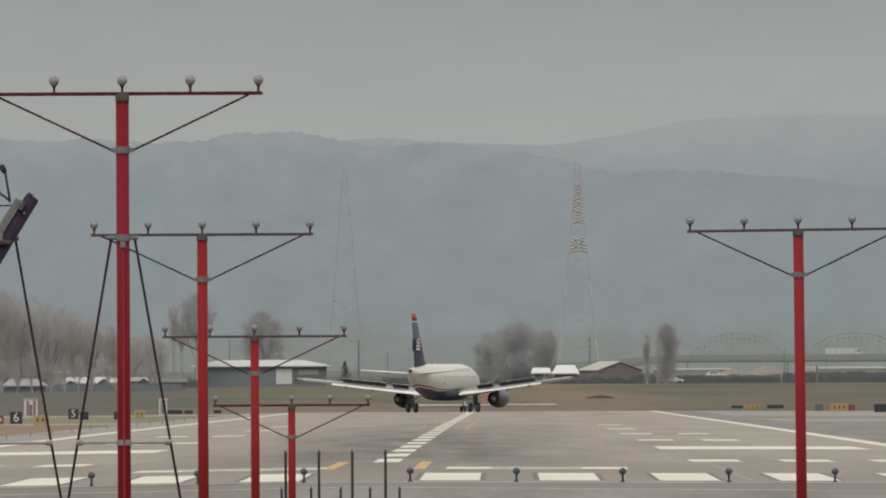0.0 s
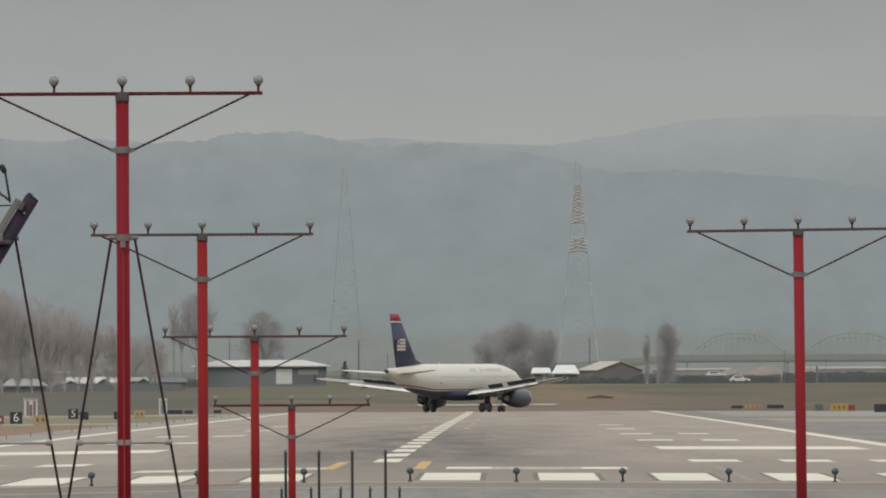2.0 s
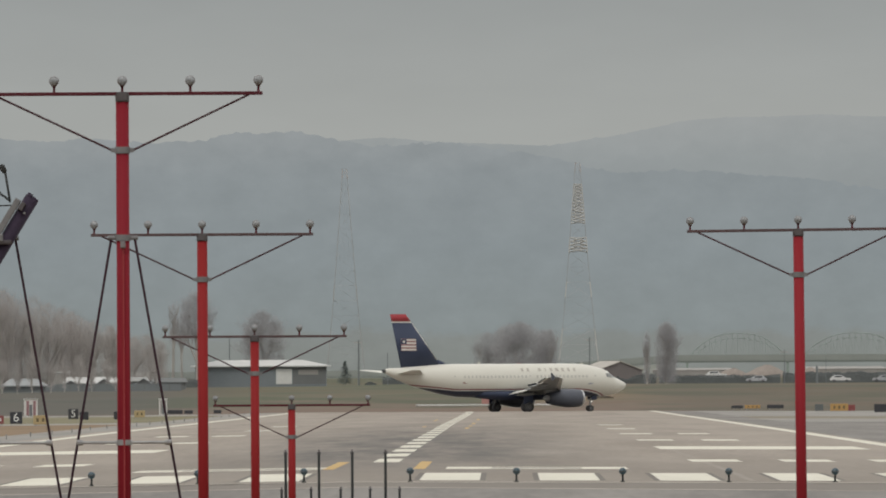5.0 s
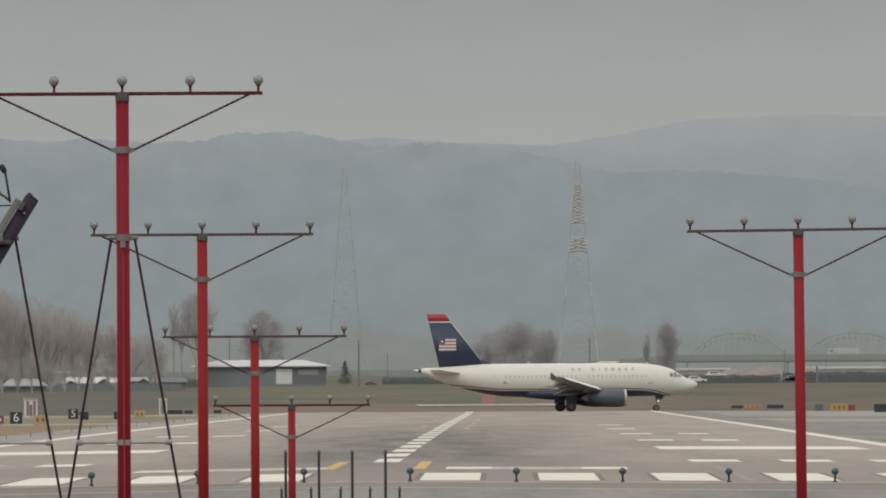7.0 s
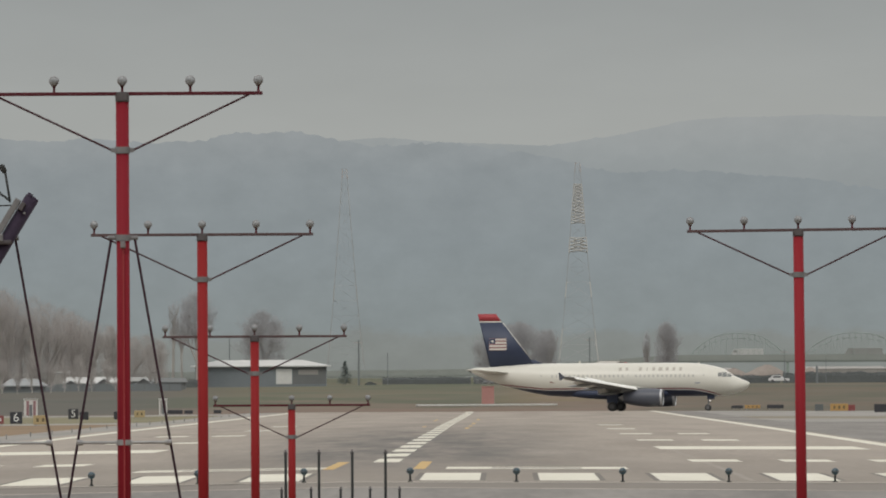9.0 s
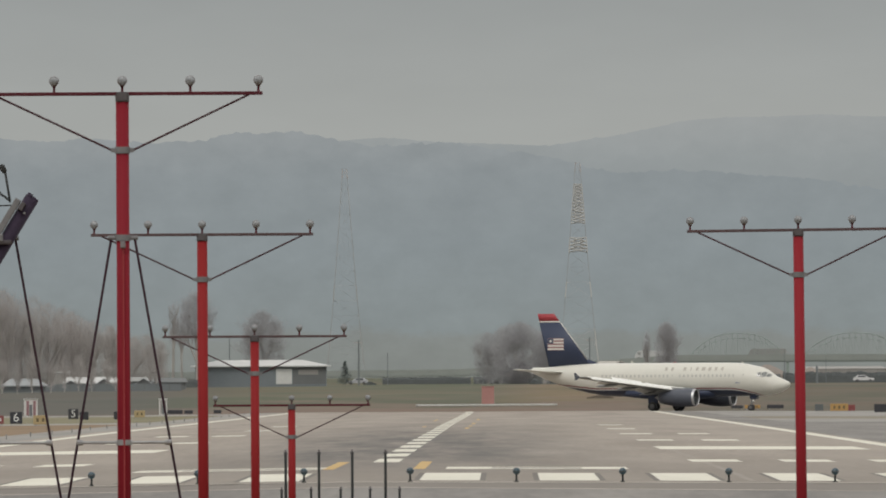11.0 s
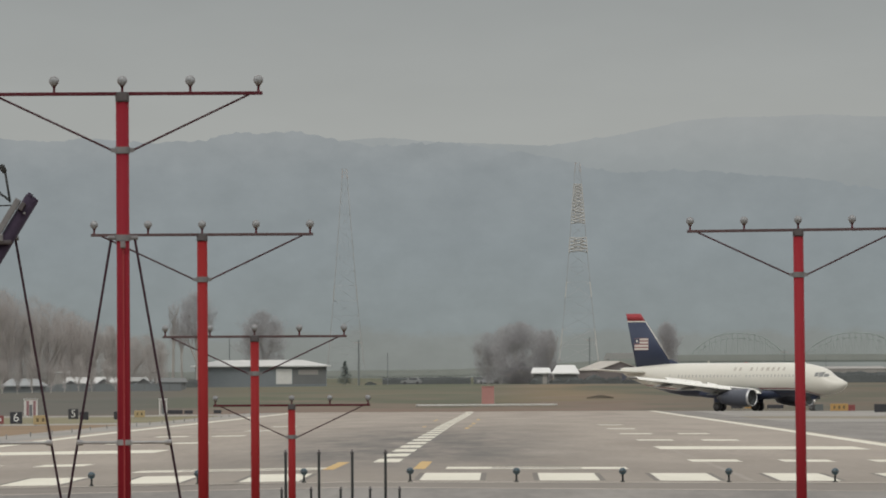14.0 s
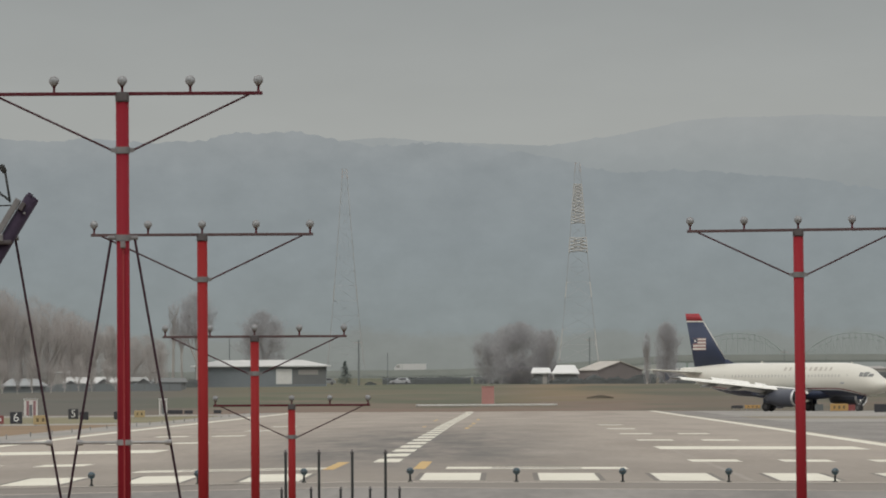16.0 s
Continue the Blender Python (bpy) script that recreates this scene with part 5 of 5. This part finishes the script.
hedge(-24.6, -22.3, 3690, 0.75, 12, "low dark bush on the open field", 0.6)
hedge(-80.0, -56.0, 3580, 1.7, 5, "low dark hedge below bare trees")


def house(x, y, w, d, eave, ridge, roof, wall, label, doors=(), over_hang=0.6, hip=0.15, windows=False, turn=0, lift=0.0):
    root = thing("house", label, "house", pose(x, y, lie(x, y) - 0.06 + lift, 0, 0, turn), "far houses")
    bm = box(B(), -w / 2, w / 2, -d / 2, d / 2, -0.2 - lift, eave)
    if not hip:
        loft(bm, [[(u, -d / 2, eave - 0.3), (u, -d / 2, eave), (u, 0, ridge - 0.2), (u, d / 2, eave), (u, d / 2, eave - 0.3)] for u in (-w / 2 - 0.004, w / 2 + 0.004)])
    part("wall", bm, wall, root)
    W, Dp = w / 2 + over_hang, d / 2 + over_hang
    bm = B()
    if not hip:
        low = eave - (ridge - eave) * over_hang / (d / 2)
        loft(bm, [[(u, -Dp, low), (u, 0, ridge), (u, Dp, low), (u, Dp, low - 0.16), (u, 0, ridge - 0.18), (u, -Dp, low - 0.16)] for u in (-W, W)])
        part("roof", bm, roof, root)
        return root
    e = [bm.verts.new(p) for p in ((-W, -Dp, eave), (W, -Dp, eave), (W, Dp, eave), (-W, Dp, eave))]
    u = [bm.verts.new(p) for p in ((-W, -Dp, eave + 0.22), (W, -Dp, eave + 0.22), (W, Dp, eave + 0.22), (-W, Dp, eave + 0.22))]
    t = [bm.verts.new(p) for p in ((-W * (1 - hip), 0, ridge), (W * (1 - hip), 0, ridge))]
    bm.faces.new(e[::-1])
    for i in range(4):
        bm.faces.new((e[i], e[(i + 1) % 4], u[(i + 1) % 4], u[i]))
    bm.faces.new((u[0], u[1], t[1], t[0]))
    bm.faces.new((u[2], u[3], t[0], t[1]))
    bm.faces.new((u[1], u[2], t[1]))
    bm.faces.new((u[3], u[0], t[0]))
    part("roof", bm, roof, root)
    for dx, dw, dh, mt in doors:
        part("door", box(B(), dx - dw / 2, dx + dw / 2, -d / 2 - 0.08, -d / 2, 0, dh, 0.02), mt, root, "pale door" if mt != "wall_dark" else "dark door")
    for k in range(max(1, int(w / 5)) if windows else 0):
        wx = -w / 2 + (k + 0.5) * w / max(1, int(w / 5))
        if all(abs(wx - q[0]) > q[1] / 2 + 0.8 for q in doors):
            win = part("window", box(B(), wx - 0.6, wx + 0.6, -d / 2 - 0.05, -d / 2, eave * 0.4, eave * 0.72, 0.01), "wall_dark", root)
            part("pane", box(B(), wx - 0.52, wx + 0.52, -d / 2 - 0.07, -d / 2 - 0.05, eave * 0.43, eave * 0.69), "dark_glass", win)
    return root


hall = house(-45.0, 3600, 26.4, 10.0, 3.5, 4.9, "roof_white", "wall_blue", "long low building with a pale metal roof and white door", doors=((4.7, 3.2, 3.1, "white_board"),), hip=0.4, over_hang=0.9, lift=0.5)
pale = part("window", box(B(), 7.6, 11.6, -5.06, -5.0, 1.9, 2.9, 0.01), "wall_pale", hall, "wide pale shuttered window")
part("shutter", box(B(), 7.75, 11.45, -5.1, -5.06, 2.0, 2.8, 0.01), "wall_pale", pale)
part("dark_panel", box(B(), 6.5, 13.15, -5.03, -5.0, 0.0, 3.3), "wall_deep", hall, "dark blue-grey wall panels beside the door")
house(-88.6, 3420, 7.9, 7.0, 1.1, 2.6, "roof_blue", "wall_dark", "small house with a pale blue-grey roof below bare trees", hip=0.45)
house(-77.0, 3492, 10.0, 7.0, 1.2, 2.5, "roof_white", "wall_dark", "small house with a pale roof below bare trees", hip=0.1)
house(-83.3, 3512, 3.2, 5.0, 3.1, 3.5, "roof_grey", "wall_pale", "narrow pale two-storey house below bare trees", over_hang=0.15)
for gx, gy, gr in ((-80.6, 3470, 2.0), (-74.1, 3472, 2.35), (-66.5, 3478, 2.35)):
    house(gx, gy, 7.0, 4.6, 0.8, gr, "roof_blue", "wall_deep", "low dark gabled house with a pale roof edge", hip=0, turn=90, over_hang=0.3)
house(-68.2, 3500, 4.2, 6.0, 1.5, 2.4, "roof_grey", "wall_dark", "small shed with a pale roof below bare trees", over_hang=0.3)
house(-61.6, 3484, 6.4, 5.0, 1.3, 2.3, "wall_deep", "wall_deep", "low dark shed below bare trees", over_hang=0.4, hip=0.1)


def board_fence(x0, x1, y, h, label):
    root = thing("board_fence", label, "fence", pose(0, y, lie(0, y) - 0.06))
    n = int((x1 - x0) / 2.4)
    for i in range(n + 1):
        x = x0 + (x1 - x0) * i / n
        part("post", box(B(), x - 0.07, x + 0.07, -0.07, 0.07, -0.5, h + 0.06, 0.01), "wall_deep", root)
        if i < n:
            part("panel", box(B(), x + 0.08, x + (x1 - x0) / n - 0.08, -0.025, 0.025, 0.04 - 0.3, h, 0.005), "wall_dark", root)


board_fence(-85.0, -58.5, 3440, 1.25, "long dark board fence before small houses")
house(11.6, 3650, 2.9, 4.0, 2.1, 3.35, "shed_white", "wall_deep", "small shed with a white roof and a pale door", doors=((0.75, 0.9, 2.0, "wall_pale"),))
house(16.6, 3652, 4.5, 6.0, 2.0, 3.85, "shed_white", "wall_deep", "low house with a white roof", hip=0.35)
house(25.9, 3690, 6.2, 12.0, 2.9, 4.65, "roof_tan", "wall_brown", "brown-grey house with a pale tan roof and a broad gable end", hip=0, turn=-50, over_hang=0.25)
house(45.0, 3880, 18.0, 8.0, 1.3, 1.9, "wall_pale", "wall_pale", "long pale building behind a hedge", over_hang=0.1)
house(77.0, 3880, 19.0, 8.0, 1.4, 2.1, "wall_pale", "wall_pale", "long pale building behind a hedge", over_hang=0.1)


def gravel_pile(x, y, w, h, seed):
    """A heap with an uneven top and a wide foot."""
    bm = B()
    n, k = 9, 28
    base = lie(x, y) - 0.1
    rings = []
    for i in range(n):
        t = i / (n - 1)
        rings.append([(x + math.cos(2 * math.pi * j / k) * w / 2 * (1 - t) * (1 + 0.18 * noise.noise(Vector((math.cos(2 * math.pi * j / k) * 1.5, math.sin(2 * math.pi * j / k) * 1.5, seed + t)))),
                       y + math.sin(2 * math.pi * j / k) * w / 3 * (1 - t), base + h * (1 - (1 - t) ** 1.6) * (1 + 0.12 * noise.noise(Vector((j * 0.5, t * 3, seed))))) for j in range(k)])
    loft(bm, rings)
    tagged(part("gravel_pile", bm, "gravel", smooth=True), "pinkish brown heap of gravel behind a hedge", "gravel", "gravel heaps")


gravel_pile(60.0, 3850, 11.0, 2.4, 3)
gravel_pile(53.0, 3856, 8.0, 1.8, 5)
gravel_pile(69.5, 3852, 6.0, 1.9, 8)


def pole(x, y, h, r, arms=0):
    root = thing("utility_pole", "thin dark wooden utility pole", "pole", pose(x, y, lie(x, y) - 0.06), "utility poles")
    part("shaft", tube(B(), (0, 0, -0.2), (0, 0, h), r, r * 0.7, 8), "wall_dark", root)
    for k in range(arms):
        part("arm", box(B(), -0.9, 0.9, -0.06, 0.06, h - 0.6 - 0.7 * k, h - 0.45 - 0.7 * k), "bark", root)


pole(-25.9, 3690, 9.3, 0.2, 1)
pole(-20.0, 3700, 6.5, 0.10)
pole(21.8, 3720, 9.6, 0.16, 1)
pole(-52.5, 3690, 10.0, 0.14)
pole(62.2, 3720, 7.0, 0.10, 1)
pole(68.9, 3720, 3.6, 0.28)
pole(70.8, 3720, 5.4, 0.07)


def pylon(x, y, h, half, white):
    """A lattice tower in white and orange bands with haze in their colours, close-braced towards its top."""
    root = thing("lattice_tower", "tall white and orange lattice tower, its colours paled for haze", "tower", pose(x, y, lie(x, y) - 0.06), "lattice towers")
    levels = 15
    zs = [h * (1 - (1 - i / levels) ** 1.15) for i in range(levels + 1)]
    hw = [half * (1 - 0.9 * (z / h) ** 0.8) for z in zs]
    for i in range(levels):
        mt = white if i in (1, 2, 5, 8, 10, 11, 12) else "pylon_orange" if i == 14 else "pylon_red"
        close = white == "pylon_white" and i in (8, 10, 11, 12)
        for sx, sy in ((-1, -1), (1, -1), (1, 1), (-1, 1)):
            part("leg", tube(B(), (sx * hw[i], sy * hw[i], zs[i]), (sx * hw[i + 1], sy * hw[i + 1], zs[i + 1]), 0.15 if close or i in (1, 2, 5) else 0.08, n=4), mt, root)
        steps = 4 if close else 1
        for k in range(steps):
            a, b = k / steps, (k + 1) / steps
            wa, wb = hw[i] + (hw[i + 1] - hw[i]) * a, hw[i] + (hw[i + 1] - hw[i]) * b
            za, zb = zs[i] + (zs[i + 1] - zs[i]) * a, zs[i] + (zs[i + 1] - zs[i]) * b
            for face in (-1, 1) if close else (-1,):
                for sx in (-1, 1):
                    part("lattice_bar", tube(B(), (sx * wa, face * wa, za), (-sx * wb, face * wb, zb), 0.12 if close else 0.02, n=4), mt, root)
                part("cross_member", tube(B(), (-wb, face * wb, zb), (wb, face * wb, zb), 0.06 if close else 0.025, n=4), mt, root)


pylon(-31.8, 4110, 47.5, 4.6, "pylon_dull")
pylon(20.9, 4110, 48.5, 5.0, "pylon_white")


# the deck climbs from the far bank to the level spans
DECK = ((-140, 5.45), (-60, 5.5), (-6, 5.8), (20, 7.2), (42, 8.7), (125, 8.7), (260, 8.7))


def arch_bridge():
    root = thing("arch_bridge", "far pale green steel arch bridge", "bridge", pose(0, 4060, 0))
    deck = 8.7
    for (xa, za), (xb, zb) in zip(DECK, DECK[1:]):
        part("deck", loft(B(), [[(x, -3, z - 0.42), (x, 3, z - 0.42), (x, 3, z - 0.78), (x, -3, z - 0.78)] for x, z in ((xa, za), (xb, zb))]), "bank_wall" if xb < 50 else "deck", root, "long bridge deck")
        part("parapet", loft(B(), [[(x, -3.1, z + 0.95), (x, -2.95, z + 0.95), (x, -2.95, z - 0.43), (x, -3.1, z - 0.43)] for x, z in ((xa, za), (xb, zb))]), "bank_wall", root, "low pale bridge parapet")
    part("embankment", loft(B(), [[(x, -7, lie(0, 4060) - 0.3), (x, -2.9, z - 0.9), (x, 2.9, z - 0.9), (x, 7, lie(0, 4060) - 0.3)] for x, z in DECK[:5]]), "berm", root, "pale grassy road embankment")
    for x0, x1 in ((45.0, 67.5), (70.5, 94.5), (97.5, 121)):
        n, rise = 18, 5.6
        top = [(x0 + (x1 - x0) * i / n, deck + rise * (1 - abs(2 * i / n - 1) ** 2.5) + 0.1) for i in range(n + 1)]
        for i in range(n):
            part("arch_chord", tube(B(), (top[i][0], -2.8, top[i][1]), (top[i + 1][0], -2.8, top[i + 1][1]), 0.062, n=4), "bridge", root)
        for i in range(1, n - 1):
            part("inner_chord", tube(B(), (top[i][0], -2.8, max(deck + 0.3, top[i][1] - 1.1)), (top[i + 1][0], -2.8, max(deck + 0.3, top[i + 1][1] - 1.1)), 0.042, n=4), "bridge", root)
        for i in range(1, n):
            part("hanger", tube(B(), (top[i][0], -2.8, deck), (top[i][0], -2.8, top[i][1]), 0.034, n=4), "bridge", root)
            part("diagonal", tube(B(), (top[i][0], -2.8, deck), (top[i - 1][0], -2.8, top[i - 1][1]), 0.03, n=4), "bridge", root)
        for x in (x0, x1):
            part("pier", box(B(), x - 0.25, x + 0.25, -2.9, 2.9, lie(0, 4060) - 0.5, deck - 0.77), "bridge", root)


arch_bridge()


# ======== hills ========
def ridge(name, crest, y0, y1, material, label, rough, seed, foot):
    """A wooded ridge: a slope from its foot up to a crest line with an uneven tree edge."""
    bm = B()
    xs = np.linspace(-700, 700, 1401)
    rows = []
    cx, cz = [c[0] for c in crest], [c[1] for c in crest]
    for k in range(4):
        t = k / 3
        row = []
        for x in xs:
            z = float(np.interp(x, cx, cz))
            z += rough * (noise.noise(Vector((x * 0.05, seed, 0))) * 2.0 + noise.noise(Vector((x * 0.4, seed, 1))) * 0.65 + noise.noise(Vector((x * 1.1, seed, 2))) * 0.75)
            row.append(bm.verts.new((x, y0 + (y1 - y0) * t, foot + (z - foot) * t)))
        rows.append(row)
    for r0, r1 in zip(rows, rows[1:]):
        for i in range(len(xs) - 1):
            bm.faces.new((r0[i], r0[i + 1], r1[i + 1], r1[i]))
    tagged(part(name, bm, material, smooth=True), label, "hills", kind="structure")


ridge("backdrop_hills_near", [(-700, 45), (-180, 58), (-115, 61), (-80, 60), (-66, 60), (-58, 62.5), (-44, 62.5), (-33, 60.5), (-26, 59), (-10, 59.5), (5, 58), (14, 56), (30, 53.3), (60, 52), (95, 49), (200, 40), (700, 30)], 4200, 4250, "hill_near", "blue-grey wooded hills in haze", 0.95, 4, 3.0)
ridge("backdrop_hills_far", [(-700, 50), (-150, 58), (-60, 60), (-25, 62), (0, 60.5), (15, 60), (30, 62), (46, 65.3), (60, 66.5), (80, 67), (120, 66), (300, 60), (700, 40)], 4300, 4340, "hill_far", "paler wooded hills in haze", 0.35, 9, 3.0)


# ======== vehicles on the levee road ========
def car(material, label, L=4.4):
    root = thing("car", label, "car", group="cars on the levee road")
    s = L / 4.4
    prof = ((-2.2, 0.35), (-2.2, 0.85), (-1.95, 0.95), (-1.2, 0.98), (0.9, 0.95), (2.05, 0.82), (2.2, 0.6), (2.2, 0.35))
    part("body", loft(B(), [[(x * s, y, z) for x, z in prof] for y in (-0.88, 0.88)]), material, root)
    part("cabin", loft(B(), [[(x * s, y, 0.94), (x2 * s, y * 0.82, 1.45)] [0:1] + [(x2 * s, y * 0.82, 1.45), (x3 * s, y * 0.82, 1.45), (x4 * s, y, 0.94)] for y in (-0.84, 0.84) for x, x2, x3, x4 in ((-1.9, -1.35, 0.25, 1.0),)]), material, root)
    for y in (-0.85, 0.85):
        part("side_window", box(B(), -1.25 * s, 0.35 * s, y - 0.03, y + 0.03, 1.02, 1.32, 0.02), "dark_glass", root)
        for x in (-1.35, 1.35):
            part("wheel", lathe(B(), [(-0.1, 0.1), (-0.1, 0.3), (0.1, 0.3), (0.1, 0.1)], 12), "rubber", root, at=pose(x * s, y, 0.3))
    return root


def truck(L, H, label, material="white_board"):
    root = thing("box_truck", label, "truck", group="trucks")
    part("cargo_box", box(B(), -L / 2, L / 2 - 1.9, -1.2, 1.2, 0.9, H, 0.04), material, root, "tall white cargo box")
    part("cab", loft(B(), [[(x + L / 2, y, z) for x, z in ((-1.8, 0.5), (-1.8, 2.3), (-0.7, 2.25), (-0.1, 1.4), (0, 0.5))] for y in (-1.1, 1.1)]), material, root)
    part("chassis", box(B(), -L / 2 + 0.2, L / 2 - 0.3, -0.5, 0.5, 0.5, 0.85), "wall_dark", root)
    for y in (-1.12, 1.12):
        part("side_window", box(B(), L / 2 - 1.3, L / 2 - 0.55, y - 0.02, y + 0.02, 1.4, 2.0, 0.01), "roof_grey", root)
        for x in (-L / 2 + 1.2, L / 2 - 0.9):
            part("wheel", lathe(B(), [(-0.14, 0.15), (-0.14, 0.45), (0.14, 0.45), (0.14, 0.15)], 14), "rubber", root, at=pose(x, y, 0.45))
    return root


def slide(ob, y, z, x_at, speed, t_at):
    """A vehicle that keeps its speed along x: at x_at at t_at seconds."""
    turn = 0 if speed >= 0 else 180
    return ob, [(t, pose(x_at + speed * (t - t_at), y, z, 0, 0, turn)) for t in (0.0, 8.0, 16.0)]


def cross(ob, y, x_at, speed, t_at):
    """The same along the bridge's deck."""
    rows = []
    for i in range(33):
        x = x_at + speed * (0.5 * i - t_at)
        rows.append((0.5 * i, pose(x, y, float(np.interp(x, [p[0] for p in DECK], [p[1] for p in DECK])), 0, 0, 0 if speed >= 0 else 180)))
    return ob, rows


ROAD = lie(0, 3760) - 0.01
sheet("levee_road", [-700, -45, 0, 45, 700], [3755, 3761, 3767], 0.0, "asphalt", "grey road along the levee", "road")
parked = car("car_white", "white car parked behind the levee hedge", 4.6)
parked.matrix_basis = pose(48.7, 3788, lie(48.7, 3788) - 0.06)
for x, y, mt, lb in ((3.6, 3708, "car_grey", "silver car parked under a bare tree"), (6.6, 3706, "car_white", "white car parked under a bare tree")):
    car(mt, lb, 3.8).matrix_basis = pose(x, y, lie(x, y) - 0.06, 0, 0, 12)
movers = [
    slide(truck(6.0, 2.8, "white box truck that drives along the levee road"), 3763, ROAD, -67.2, -6.0, 4.0),
    slide(car("car_white", "white car that drives along the levee road"), 3758.5, ROAD, 39.4, 7.0, 0.0),
    (car("car_grey", "silver car that drives along the levee road"), [(t, pose(x, 3763.5, ROAD, 0, 0, 180)) for t, x in ((0.0, 118.1), (3.0, 81.5), (4.5, 63.2), (6.5, 37.0), (11.3, -31.0), (16.0, -97.0))]),
    (car("car_dull", "dull grey car that slows down along the levee road"), [(t, pose(x, 3763.5, ROAD, 0, 0, 180)) for t, x in ((0.0, 155.1), (4.5, 96.6), (9.0, 38.1), (10.0, 25.5), (11.0, 13.6), (12.0, 2.8), (13.0, -6.6), (14.5, -19.9), (16.0, -33.4))]),
    (car("car_white", "white car that drives along the levee road"), [(t, pose(x, 3758.5, ROAD)) for t, x in ((0.0, -9.0), (4.0, 20.0), (8.5, 57.2), (16.0, 124.7))]),
    slide(car("car_grey", "silver car that drives along the levee road"), 3763.5, ROAD, -8.6, -9.2, 15.0),
    cross(truck(8.4, 2.3, "pale truck that crosses the arch bridge", "white_board"), 4058.6, 80.0, 8.6, 0.0),
    cross(truck(7.2, 2.3, "pale truck that crosses the arch bridge", "roof_white"), 4061.4, 80.0, -10.78, 7.0),
    cross(truck(8.4, 2.3, "pale truck that crosses the arch bridge", "roof_grey"), 4061.4, 84.5, -10.8, 9.0),
]

# ======== what moves ========
# seconds, place of the main gear's middle (x, y), heading clockwise from the runway's direction
TAXI = ((0.0, -3.18, 1887.5, 12.5), (1.0, -2.47, 1889.9, 20.0), (2.0, -1.46, 1892.2, 28.4), (3.0, 0.1, 1894.4, 37.8), (4.0, 2.2, 1896.5, 48.0), (5.0, 4.94, 1898.4, 59.0), (6.0, 8.11, 1899.8, 70.0), (7.0, 11.48, 1900.6, 80.5), (8.0, 14.63, 1900.8, 90.0), (9.0, 17.64, 1900.5, 98.0), (10.0, 20.67, 1899.8, 106.0), (11.0, 23.59, 1898.7, 113.5), (12.0, 26.4, 1897.3, 119.7), (13.0, 29.27, 1895.5, 124.2), (14.0, 32.19, 1893.4, 127.3), (15.0, 35.08, 1891.0, 130.3), (16.0, 38.27, 1888.3, 132.6))


def motions():
    walk(plane, [(t, pose(x, y, lie(x, y), 0, 0, -h)) for t, x, y, h in TAXI])
    # wheels turn with the distance rolled
    ts = [0.16 * i for i in range(101)]
    px = np.interp(ts, [r[0] for r in TAXI], [r[1] for r in TAXI])
    py = np.interp(ts, [r[0] for r in TAXI], [r[2] for r in TAXI])
    rolled = np.concatenate(([0.0], np.cumsum(np.hypot(np.diff(px), np.diff(py)))))
    for ob, x, y, r in plane_wheels:
        walk(ob, [(t, pose(x, y, r) @ Matrix.Rotation(-s / r, 4, "X")) for t, s in zip(ts, rolled)])
    for ob, rows in movers:
        walk(ob, rows)


motions()
